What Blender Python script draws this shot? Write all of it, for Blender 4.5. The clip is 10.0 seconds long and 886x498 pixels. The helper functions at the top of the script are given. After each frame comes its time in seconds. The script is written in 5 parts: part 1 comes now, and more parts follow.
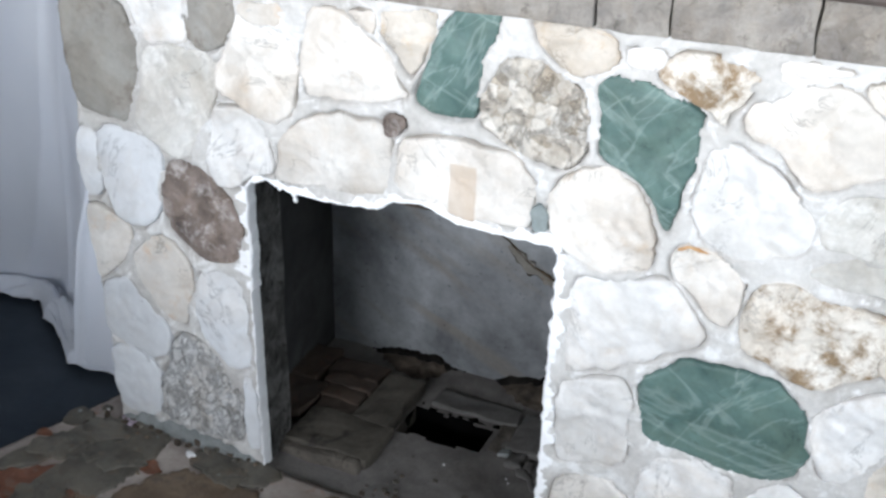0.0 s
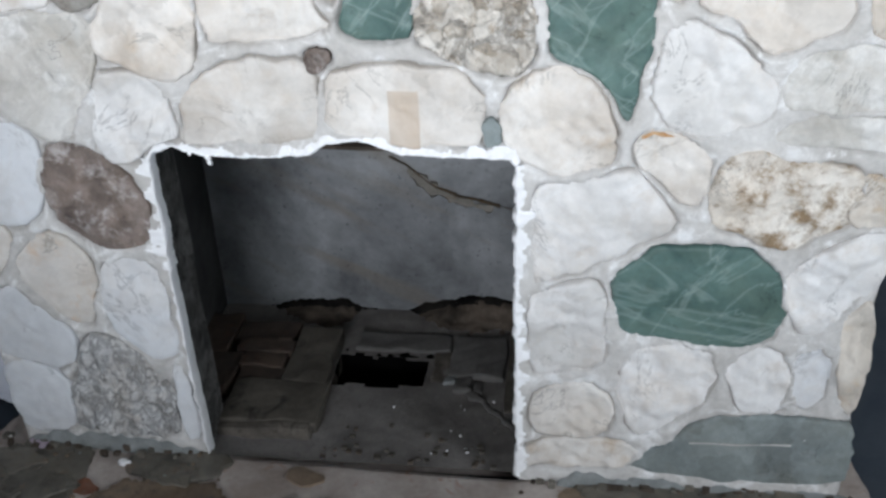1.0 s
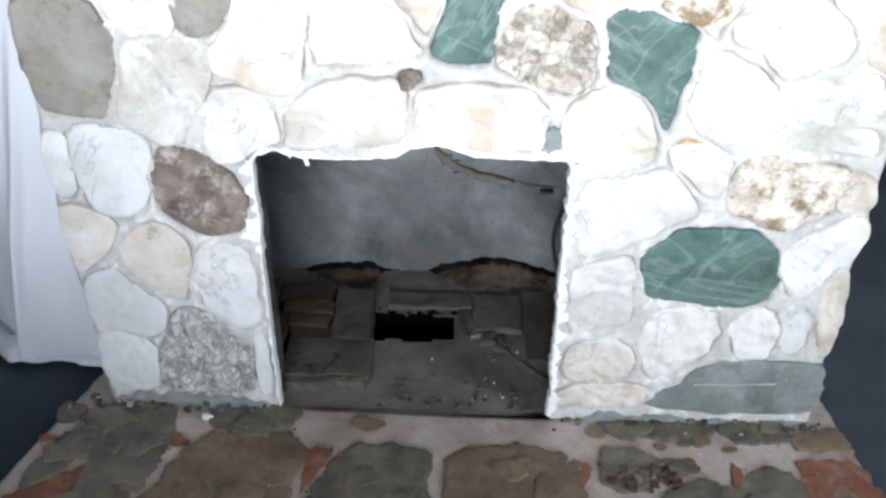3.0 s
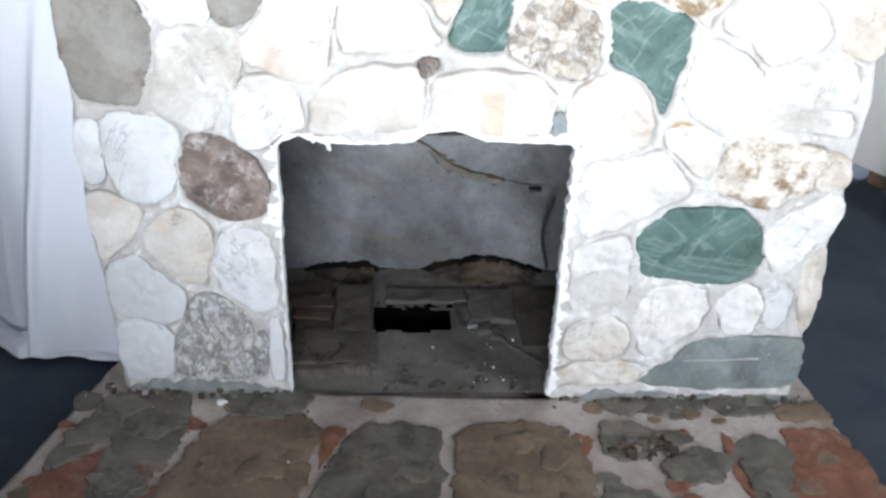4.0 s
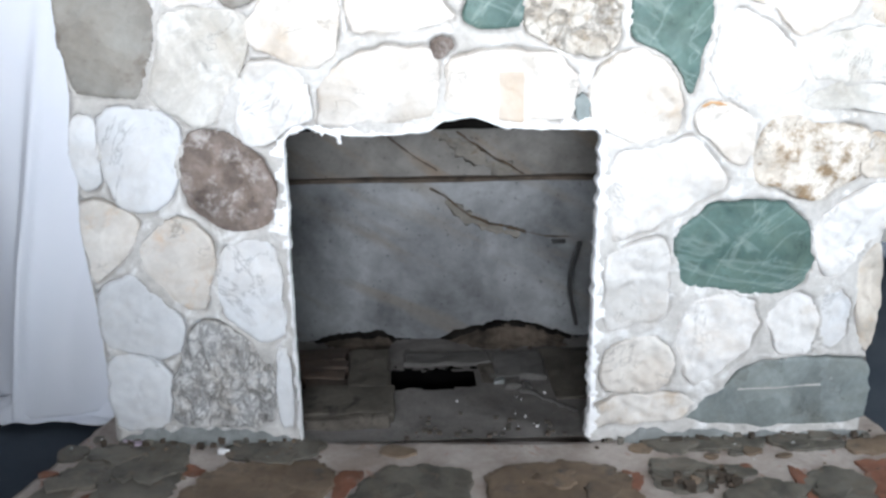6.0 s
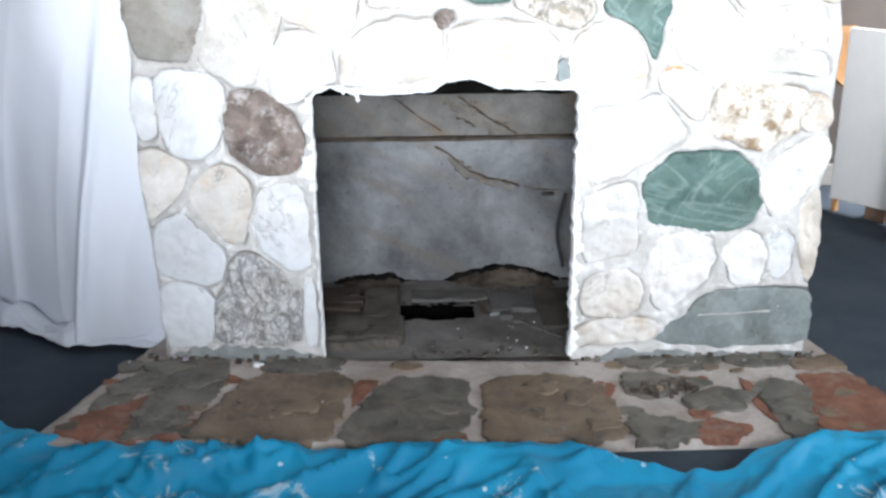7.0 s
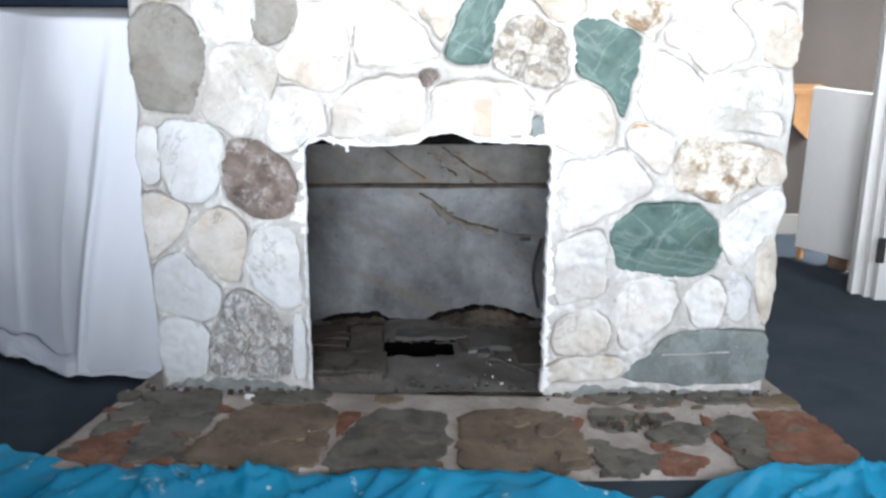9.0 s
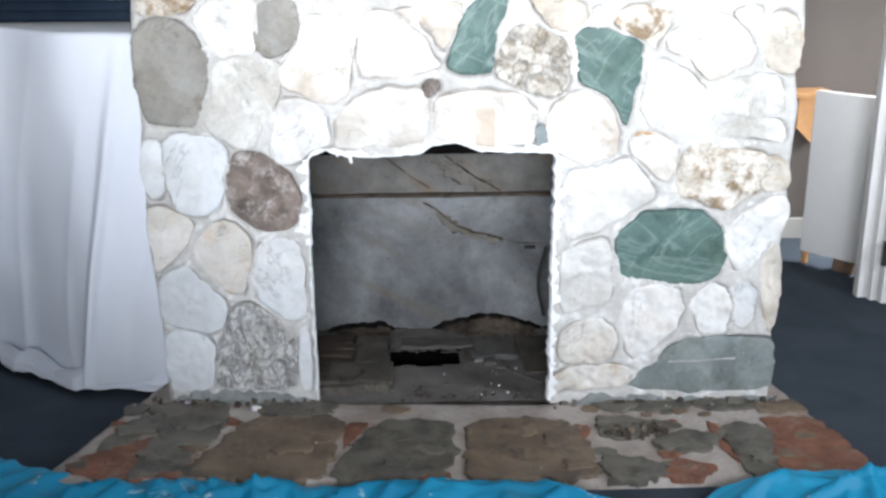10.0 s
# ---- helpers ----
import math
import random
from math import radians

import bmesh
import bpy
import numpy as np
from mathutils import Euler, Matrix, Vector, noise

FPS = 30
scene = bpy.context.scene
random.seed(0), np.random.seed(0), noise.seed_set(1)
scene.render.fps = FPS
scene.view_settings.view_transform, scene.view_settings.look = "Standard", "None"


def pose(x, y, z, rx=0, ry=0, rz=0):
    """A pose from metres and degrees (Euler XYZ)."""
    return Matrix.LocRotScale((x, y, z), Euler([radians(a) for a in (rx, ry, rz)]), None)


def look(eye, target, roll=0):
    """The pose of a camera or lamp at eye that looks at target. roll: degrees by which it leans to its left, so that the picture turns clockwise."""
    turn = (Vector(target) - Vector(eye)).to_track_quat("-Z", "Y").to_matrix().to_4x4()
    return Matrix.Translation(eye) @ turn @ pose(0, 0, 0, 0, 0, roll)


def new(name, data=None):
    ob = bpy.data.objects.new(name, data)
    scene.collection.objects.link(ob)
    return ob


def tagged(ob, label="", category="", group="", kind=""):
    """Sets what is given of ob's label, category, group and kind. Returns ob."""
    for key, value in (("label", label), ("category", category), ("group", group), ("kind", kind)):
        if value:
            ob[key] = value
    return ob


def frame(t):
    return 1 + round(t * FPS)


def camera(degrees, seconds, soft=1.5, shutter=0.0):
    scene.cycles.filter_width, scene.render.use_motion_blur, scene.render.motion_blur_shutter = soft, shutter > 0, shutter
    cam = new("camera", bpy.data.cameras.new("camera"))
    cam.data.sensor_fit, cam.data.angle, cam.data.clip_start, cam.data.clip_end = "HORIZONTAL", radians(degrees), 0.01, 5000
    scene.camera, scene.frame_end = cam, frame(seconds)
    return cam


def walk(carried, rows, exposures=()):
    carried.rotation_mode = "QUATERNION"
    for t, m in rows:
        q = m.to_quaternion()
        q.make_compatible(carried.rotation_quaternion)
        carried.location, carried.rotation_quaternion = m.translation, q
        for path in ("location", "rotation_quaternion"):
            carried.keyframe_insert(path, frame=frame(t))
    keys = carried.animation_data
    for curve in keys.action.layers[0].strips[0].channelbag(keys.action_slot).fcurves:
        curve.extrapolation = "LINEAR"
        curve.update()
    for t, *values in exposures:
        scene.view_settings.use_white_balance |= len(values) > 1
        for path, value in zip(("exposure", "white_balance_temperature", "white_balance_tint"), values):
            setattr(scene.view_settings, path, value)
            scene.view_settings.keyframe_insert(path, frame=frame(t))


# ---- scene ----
# Camera and its walk: seconds, eye, target, roll
cam = camera(46.0, 10.0, soft=2.8)
PATH = [
    (0, (0.8629, -1.7555, 1.6700), (0.5081, -0.9333, 1.2249), 1.68),
    (0.5, (0.6419, -1.7256, 1.6634), (0.4561, -0.8715, 1.1777), 1.14),
    (1, (0.4720, -1.7424, 1.6304), (0.3434, -0.8932, 1.1181), -2.68),
    (1.3, (0.4458, -1.7403, 1.6138), (0.3141, -0.8915, 1.1017), -2.56),
    (1.5, (0.4214, -1.7376, 1.6560), (0.2919, -0.8974, 1.1293), -1.67),
    (2, (0.3359, -1.9085, 1.7729), (0.2052, -1.0758, 1.2348), -2.08),
    (2.5, (0.2349, -2.0028, 1.8915), (0.1535, -1.1853, 1.3214), -1.81),
    (2.7, (0.1989, -2.0038, 1.9255), (0.1430, -1.1887, 1.3488), -0.91),
    (3.8, (-0.1100, -2.1310, 1.9826), (-0.0540, -1.3191, 1.4016), 2.61),
    (4, (-0.0880, -2.2260, 1.8976), (-0.0370, -1.3838, 1.3601), 2.2),
    (4.5, (-0.0953, -2.2440, 1.6950), (-0.0418, -1.3708, 1.2105), 2.29),
    (5, (-0.1120, -2.2718, 1.4719), (-0.0667, -1.3406, 1.1102), 1.42),
    (5.5, (-0.0985, -2.2456, 1.3925), (-0.0559, -1.3050, 1.0560), 1.15),
    (6, (-0.1035, -2.2901, 1.2949), (-0.0621, -1.3456, 0.9690), -0.43),
    (7.3, (-0.1165, -2.8374, 1.3535), (-0.0862, -1.8980, 1.0120), -0.24),
    (7.5, (-0.1244, -2.8690, 1.3818), (-0.0867, -1.9302, 1.0394), 1.06),
    (8, (-0.1065, -2.8951, 1.3931), (-0.0663, -1.9490, 1.0718), 1.26),
    (8.5, (-0.1185, -2.9147, 1.3847), (-0.0658, -1.9648, 1.0766), 0.81),
    (9, (-0.0957, -2.9332, 1.3932), (-0.0505, -1.9806, 1.0924), 0.61),
    (9.5, (-0.0917, -2.9389, 1.4012), (-0.0524, -1.9842, 1.1061), -0.08),
    (10, (-0.0962, -2.9318, 1.4057), (-0.0553, -1.9774, 1.1100), -0.20),
]
EXPOSURES = [(t, stops, 6050, 10) for t, stops in ((0.0, 0.05), (0.5, -0.24), (1.0, -0.36), (1.5, -0.3), (2.0, 0.14), (2.5, 0.3), (4.0, 0.38), (6.0, 0.34), (7.5, 0.72), (8.0, 0.62), (8.5, 0.46), (10.0, 0.31))]
walk(cam, [(t, look(eye, target, roll)) for t, eye, target, roll in PATH], EXPOSURES)

# World and light: window daylight from behind the camera, with unseen side lamps added
world = bpy.data.worlds.new("sky")
scene.world = world
world.use_nodes = True
sky = world.node_tree.nodes.new("ShaderNodeTexSky")
sky.sky_type, sky.sun_disc, sky.sun_elevation, sky.sun_rotation = "NISHITA", False, radians(40), radians(200)
world.node_tree.links.new(sky.outputs[0], world.node_tree.nodes["Background"].inputs[0])
world.node_tree.nodes["Background"].inputs[1].default_value = 0.12


def daylight_lamp(name, at, target, wide, high, watts, colour, spread=180):
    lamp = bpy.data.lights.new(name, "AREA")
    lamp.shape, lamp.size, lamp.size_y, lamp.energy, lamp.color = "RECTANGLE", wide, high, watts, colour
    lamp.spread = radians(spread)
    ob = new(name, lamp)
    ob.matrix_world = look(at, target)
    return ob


daylight_lamp("unseen_daylight", (-0.3, -4.52, 1.75), (0.22, 0, 1.85), 1.9, 1.2, 46, (0.985, 0.99, 1.0), 56)
# Unseen side lamp, aimed low to lighten the carpet on the right.
daylight_lamp("unseen_daylight", (3.12, -2.0, 1.7), (1.3, 0.3, 0.5), 1.4, 1.2, 22, (0.95, 0.98, 1.0), 100)
# Lamp added in the far room, source unseen, to lighten the right-hand carpet.
daylight_lamp("unseen_daylight", (3.14, 1.45, 1.5), (1.5, 0.5, 0.0), 0.48, 1.0, 50, (1.0, 0.98, 0.95), 100)


# ---- materials ----
def ramp(nt, fac, stops):
    node = nt.nodes.new("ShaderNodeValToRGB")
    while len(node.color_ramp.elements) < len(stops):
        node.color_ramp.elements.new(0.5)
    for el, (at, c) in zip(node.color_ramp.elements, stops):
        el.position, el.color = at, (*c, 1) if len(c) == 3 else c
    nt.links.new(fac, node.inputs[0])
    return node.outputs[0]


def grey(v):
    return (v, v, v)


def noise_of(nt, vec, scale, detail=6, rough=0.6, distort=0.0):
    n = nt.nodes.new("ShaderNodeTexNoise")
    n.inputs["Scale"].default_value, n.inputs["Detail"].default_value = scale, detail
    n.inputs["Roughness"].default_value, n.inputs["Distortion"].default_value = rough, distort
    nt.links.new(vec, n.inputs["Vector"])
    return n.outputs["Fac"]


def mix(nt, fac, a, b, how="MIX"):
    m = nt.nodes.new("ShaderNodeMix")
    m.data_type, m.blend_type = "RGBA", how
    for value, slot in ((fac, 0), (a, 6), (b, 7)):
        if isinstance(value, (int, float)):
            m.inputs[slot].default_value = value
        elif isinstance(value, tuple):
            m.inputs[slot].default_value = (*value, 1)
        else:
            nt.links.new(value, m.inputs[slot])
    return m.outputs[2]


def base_nodes(name, rough=0.75, metal=0.0, jitter=0.0):
    """A material, its tree, its shader and a vector that is shifted from piece to piece."""
    m = bpy.data.materials.new(name)
    m.use_nodes = True
    nt = m.node_tree
    bsdf = nt.nodes["Principled BSDF"]
    bsdf.inputs["Roughness"].default_value, bsdf.inputs["Metallic"].default_value = rough, metal
    bsdf.inputs["Specular IOR Level"].default_value = 0.3
    vec = nt.nodes.new("ShaderNodeTexCoord").outputs["Object"]
    if jitter:
        info = nt.nodes.new("ShaderNodeObjectInfo")
        comb = nt.nodes.new("ShaderNodeVectorMath")
        comb.operation = "MULTIPLY_ADD"
        nt.links.new(info.outputs["Random"], comb.inputs[0])
        comb.inputs[1].default_value = (7.3, 3.1, 5.7)
        nt.links.new(vec, comb.inputs[2])
        vec = comb.outputs[0]
    return m, nt, bsdf, vec


def bump(nt, bsdf, height, strength, distance=0.01):
    b = nt.nodes.new("ShaderNodeBump")
    b.inputs["Strength"].default_value, b.inputs["Distance"].default_value = strength, distance
    nt.links.new(height, b.inputs["Height"])
    nt.links.new(b.outputs[0], bsdf.inputs["Normal"])


def rock_material(name, light, dark, spot, spot_cover=0.35, scale=7.0, vein=None, rough=0.7, relief=0.35, vary=0.12, pebbles=0, patch_box=None, busy=0.5, crevice_shade=0):
    """Stone: two mottled tones, patches of a third, fine grain, and thin veins where given."""
    m, nt, bsdf, vec = base_nodes(name, rough, jitter=1)
    big = noise_of(nt, vec, scale, 5, 0.55, 0.6)
    fine = noise_of(nt, vec, scale * 9, 8, 0.7)
    patch = noise_of(nt, vec, scale * 1.7, 10, 0.72, 0.25)
    col = ramp(nt, big, [(0.3, dark), (0.62, light)])
    edge = 0.68 - spot_cover * 0.4
    cover = ramp(nt, patch, [(edge, grey(0)), (edge + 0.13, grey(1))])
    col = mix(nt, cover, col, spot)
    col = mix(nt, busy, col, ramp(nt, fine, [(0.25, grey(0.5)), (0.7, grey(1.0))]), "MULTIPLY")
    wob0 = nt.nodes.new("ShaderNodeTexNoise")
    wob0.inputs["Scale"].default_value, wob0.inputs["Detail"].default_value = 9.0, 6
    nt.links.new(vec, wob0.inputs["Vector"])
    bent = nt.nodes.new("ShaderNodeVectorMath")
    bent.operation = "MULTIPLY_ADD"
    nt.links.new(wob0.outputs["Color"], bent.inputs[0])
    bent.inputs[1].default_value = (0.16, 0.16, 0.16)
    nt.links.new(vec, bent.inputs[2])
    cell = nt.nodes.new("ShaderNodeTexVoronoi")
    cell.inputs["Scale"].default_value = scale * 1.6
    nt.links.new(bent.outputs[0], cell.inputs["Vector"])
    cell_tone = nt.nodes.new("ShaderNodeSeparateColor")
    nt.links.new(cell.outputs["Color"], cell_tone.inputs[0])
    col = mix(nt, busy * 1.3, col, ramp(nt, cell_tone.outputs[0], [(0.0, (0.7, 0.69, 0.67)), (0.45, (0.97, 0.96, 0.94)), (1.0, grey(1.0))]), "MULTIPLY")
    small = nt.nodes.new("ShaderNodeTexVoronoi")
    small.inputs["Scale"].default_value = scale * 6
    nt.links.new(bent.outputs[0], small.inputs["Vector"])
    small_tone = nt.nodes.new("ShaderNodeSeparateColor")
    nt.links.new(small.outputs["Color"], small_tone.inputs[0])
    col = mix(nt, busy * 0.6, col, ramp(nt, small_tone.outputs[0], [(0.0, grey(0.72)), (0.35, grey(1.0))]), "MULTIPLY")
    split = noise_of(nt, vec, scale * 0.8, 6, 0.65, 1.6)
    lines = ramp(nt, split, [(0.48, grey(1)), (0.498, grey(0.5)), (0.502, grey(0.5)), (0.507, grey(1))])
    some = ramp(nt, noise_of(nt, vec, scale * 1.3, 3, 0.5), [(0.5, grey(0)), (0.6, grey(0.75))])
    col = mix(nt, some, col, mix(nt, 1.0, col, lines, "MULTIPLY"))
    if vein:
        for turn, size in ((-38, 1.5), (-58, 0.9), (25, 0.8)):
            mp = nt.nodes.new("ShaderNodeMapping")
            mp.vector_type = "TEXTURE"
            mp.inputs["Rotation"].default_value = (0, radians(turn), 0)
            mp.inputs["Scale"].default_value = (1 / size, 1.0, 0.24 / size)
            nt.links.new(vec, mp.inputs["Vector"])
            streak = noise_of(nt, mp.outputs[0], 1.5, 6, 0.5, 0.8)
            line = ramp(nt, streak, [(0.488, grey(0)), (0.5, grey(0.24)), (0.504, grey(0.24)), (0.512, grey(0))])
            col = mix(nt, line, col, vein)
    if patch_box:
        sep = nt.nodes.new("ShaderNodeSeparateXYZ")
        nt.links.new(nt.nodes["Texture Coordinate"].outputs["Object"], sep.inputs[0])
        inside_all = None
        for axis, lo, hi in (("X", patch_box[0], patch_box[1]), ("Z", patch_box[2], patch_box[3])):
            for how, lim in (("GREATER_THAN", lo), ("LESS_THAN", hi)):
                t = nt.nodes.new("ShaderNodeMath")
                t.operation = how
                nt.links.new(sep.outputs[axis], t.inputs[0])
                t.inputs[1].default_value = lim
                if inside_all is None:
                    inside_all = t.outputs[0]
                else:
                    b = nt.nodes.new("ShaderNodeMath")
                    b.operation = "MULTIPLY"
                    nt.links.new(inside_all, b.inputs[0])
                    nt.links.new(t.outputs[0], b.inputs[1])
                    inside_all = b.outputs[0]
        worn = nt.nodes.new("ShaderNodeMath")
        worn.operation = "MULTIPLY"
        nt.links.new(inside_all, worn.inputs[0])
        nt.links.new(ramp(nt, patch, [(0.3, grey(0.55)), (0.7, grey(0.9))]), worn.inputs[1])
        col = mix(nt, worn.outputs[0], col, (0.5, 0.41, 0.32))
    lumps = None
    if pebbles:
        v = nt.nodes.new("ShaderNodeTexVoronoi")
        v.inputs["Scale"].default_value = pebbles
        wob = nt.nodes.new("ShaderNodeTexNoise")
        wob.inputs["Scale"].default_value, wob.inputs["Detail"].default_value = pebbles * 0.5, 5
        nt.links.new(vec, wob.inputs["Vector"])
        mad = nt.nodes.new("ShaderNodeVectorMath")
        mad.operation = "MULTIPLY_ADD"
        nt.links.new(wob.outputs["Color"], mad.inputs[0])
        mad.inputs[1].default_value = (0.03, 0.03, 0.03)
        nt.links.new(vec, mad.inputs[2])
        nt.links.new(mad.outputs[0], v.inputs["Vector"])
        lumps = v.outputs["Distance"]
        flake = nt.nodes.new("ShaderNodeSeparateColor")
        nt.links.new(v.outputs["Color"], flake.inputs[0])
        col = mix(nt, 0.9, col, ramp(nt, flake.outputs[0], [(0.0, (0.6, 0.55, 0.48)), (0.4, grey(0.92)), (1.0, grey(1.0))]), "MULTIPLY")
        col = mix(nt, 0.6, col, ramp(nt, lumps, [(0.4, grey(1.0)), (0.85, grey(0.6))]), "MULTIPLY")
    # Shade in the crevices goes into the colour, since frontal light hides the relief.
    if crevice_shade:
        mp = nt.nodes.new("ShaderNodeMapping")
        mp.inputs["Scale"].default_value = (1.0, 1.0, 0.55)
        nt.links.new(vec, mp.inputs["Vector"])
        cut = noise_of(nt, mp.outputs[0], crevice_shade, 5, 0.55, 0.9)
        deep = ramp(nt, cut, [(0.4, grey(1.0)), (0.47, grey(0.5)), (0.505, grey(0.4)), (0.55, grey(1.0))])
        col = mix(nt, 0.75, col, deep, "MULTIPLY")
        patch = mix(nt, 0.8, patch, deep)
    smear = noise_of(nt, vec, scale * 0.75, 9, 0.72, 0.8)
    col = mix(nt, ramp(nt, smear, [(0.46, grey(0)), (0.72, grey(0.6))]), col, mix(nt, 1.0, col, (0.78, 0.68, 0.57), "MULTIPLY"))
    info = nt.nodes.new("ShaderNodeObjectInfo")
    tone = ramp(nt, info.outputs["Random"], [(0.0, grey(1 - vary)), (1.0, grey(1.0))])
    col = mix(nt, 1.0, col, tone, "MULTIPLY")
    nt.links.new(col, bsdf.inputs["Base Color"])
    nt.links.new(ramp(nt, fine, [(0.2, grey(rough - 0.12)), (0.8, grey(rough + 0.15))]), bsdf.inputs["Roughness"])
    both = mix(nt, 0.45, patch, fine)
    both = mix(nt, 0.4, both, mix(nt, 0.4, cell_tone.outputs[1], small_tone.outputs[1]))
    if lumps is not None:
        both = mix(nt, 0.8, both, ramp(nt, lumps, [(0.1, grey(1.0)), (0.7, grey(0.0))]))
    bump(nt, bsdf, both, relief, 0.012)
    return m


STONE = {
    "white": rock_material("white_quartzite", (0.81, 0.8, 0.785), (0.61, 0.595, 0.57), (0.66, 0.615, 0.565), 0.3, 6, busy=0.28, vary=0.08),
    "cool": rock_material("chalky_stone", (0.72, 0.735, 0.75), (0.58, 0.59, 0.6), (0.64, 0.625, 0.6), 0.22, 5, busy=0.2, relief=0.25, vary=0.08),
    "cream": rock_material("cream_stone", (0.8, 0.77, 0.725), (0.57, 0.52, 0.46), (0.6, 0.51, 0.41), 0.28, 6, busy=0.3, vary=0.12),
    "peach": rock_material("peach_stone", (0.72, 0.69, 0.645), (0.57, 0.53, 0.475), (0.64, 0.51, 0.39), 0.34, 6, busy=0.26),
    "tan": rock_material("tan_stone", (0.7, 0.65, 0.58), (0.48, 0.43, 0.365), (0.56, 0.44, 0.31), 0.34, busy=0.35),
    "rust": rock_material("rusty_stone", (0.82, 0.78, 0.71), (0.64, 0.59, 0.52), (0.3, 0.215, 0.13), 0.5, 8, relief=0.9, busy=0.4),
    "pale": rock_material("pale_green_stone", (0.72, 0.705, 0.67), (0.47, 0.45, 0.405), (0.79, 0.78, 0.75), 0.4, 7, relief=0.7, busy=0.35),
    "green": rock_material("green_marble", (0.125, 0.2, 0.178), (0.062, 0.115, 0.106), (0.09, 0.155, 0.135), 0.3, 10, vein=(0.36, 0.45, 0.42), rough=0.5, busy=0.35),
    "grey": rock_material("grey_sandstone", (0.37, 0.36, 0.33), (0.27, 0.255, 0.23), (0.2, 0.165, 0.14), 0.3, 7, busy=0.35),
    "brown": rock_material("brown_stone", (0.3, 0.245, 0.215), (0.1, 0.078, 0.067), (0.5, 0.46, 0.44), 0.42, 15, relief=0.8),
    "rough": rock_material("pitted_stone", (0.78, 0.78, 0.77), (0.6, 0.595, 0.585), (0.4, 0.39, 0.375), 0.3, 14, relief=1.0, busy=0.5, crevice_shade=27),
    "pebble": rock_material("pebbly_stone", (0.8, 0.76, 0.69), (0.5, 0.45, 0.38), (0.42, 0.35, 0.27), 0.34, 14, relief=1.0, pebbles=34, busy=0.35, crevice_shade=20),
    "lintel": rock_material("lintel_stone", (0.79, 0.76, 0.715), (0.59, 0.55, 0.5), (0.57, 0.5, 0.43), 0.24, 6, busy=0.28, patch_box=(0.122, 0.178, 0.80, 0.917)),
    "slate": rock_material("slate_green_stone", (0.29, 0.33, 0.325), (0.19, 0.22, 0.22), (0.4, 0.42, 0.41), 0.2, 8, rough=0.6),
}
FLAG = {
    "slate": rock_material("grey_slate", (0.215, 0.2, 0.168), (0.1, 0.096, 0.084), (0.23, 0.175, 0.13), 0.3, 9, rough=0.6, relief=0.9),
    "brown": rock_material("brown_slate", (0.265, 0.2, 0.143), (0.155, 0.115, 0.083), (0.1, 0.096, 0.09), 0.34, 8, rough=0.62, relief=0.8),
    "red": rock_material("red_clay", (0.31, 0.14, 0.09), (0.19, 0.085, 0.056), (0.3, 0.21, 0.16), 0.42, 10, relief=0.7),
    "tan": rock_material("tan_slate", (0.27, 0.205, 0.145), (0.17, 0.13, 0.095), (0.11, 0.1, 0.08), 0.3, 9),
}


def mottled(name, a, b, scale, rough=0.85, relief=0.3, dist=0.006, c=None, cover=0.3, fine_scale=10, fine_amount=0.4):
    m, nt, bsdf, vec = base_nodes(name, rough)
    big = noise_of(nt, vec, scale, 6, 0.6, 0.4)
    fine = noise_of(nt, vec, scale * fine_scale, 8, 0.7)
    col = ramp(nt, big, [(0.32, a), (0.66, b)])
    if c:
        p = noise_of(nt, vec, scale * 1.9, 7, 0.65, 0.8)
        col = mix(nt, ramp(nt, p, [(0.7 - 0.4 * cover, grey(0)), (0.82 - 0.4 * cover, grey(1))]), col, c)
    col = mix(nt, fine_amount, col, ramp(nt, fine, [(0.3, grey(0.5)), (0.7, grey(1.0))]), "MULTIPLY")
    nt.links.new(col, bsdf.inputs["Base Color"])
    bump(nt, bsdf, mix(nt, 0.5, big, fine), relief, dist)
    return m


def streaked(name, dark, light, stain, lean):
    """Smoke-stained lining: broad clouds, slanting run-down streaks, specks and a few warm stains."""
    m, nt, bsdf, vec = base_nodes(name, 0.85)
    cloud = noise_of(nt, vec, 3.6, 9, 0.62, 0.3)
    col = ramp(nt, cloud, [(0.32, dark), (0.64, light)])
    mp = nt.nodes.new("ShaderNodeMapping")
    mp.vector_type = "TEXTURE"
    mp.inputs["Rotation"].default_value = (0, radians(lean), 0)
    mp.inputs["Scale"].default_value = (0.9, 1.0, 0.14)
    nt.links.new(vec, mp.inputs["Vector"])
    run = noise_of(nt, mp.outputs[0], 1.4, 8, 0.65, 0.3)
    col = mix(nt, ramp(nt, run, [(0.52, grey(0)), (0.66, grey(0.55))]), col, stain)
    col = mix(nt, ramp(nt, run, [(0.3, grey(0.6)), (0.42, grey(0))]), col, mix(nt, 1.0, col, grey(0.55), "MULTIPLY"))
    speck = noise_of(nt, vec, 90, 4, 0.6)
    col = mix(nt, 1.0, col, ramp(nt, speck, [(0.27, grey(0.3)), (0.36, grey(1.0))]), "MULTIPLY")
    fine = noise_of(nt, vec, 45, 8, 0.7)
    col = mix(nt, 0.35, col, ramp(nt, fine, [(0.3, grey(0.5)), (0.7, grey(1.0))]), "MULTIPLY")
    nt.links.new(col, bsdf.inputs["Base Color"])
    bump(nt, bsdf, mix(nt, 0.5, cloud, fine), 0.35, 0.006)
    return m


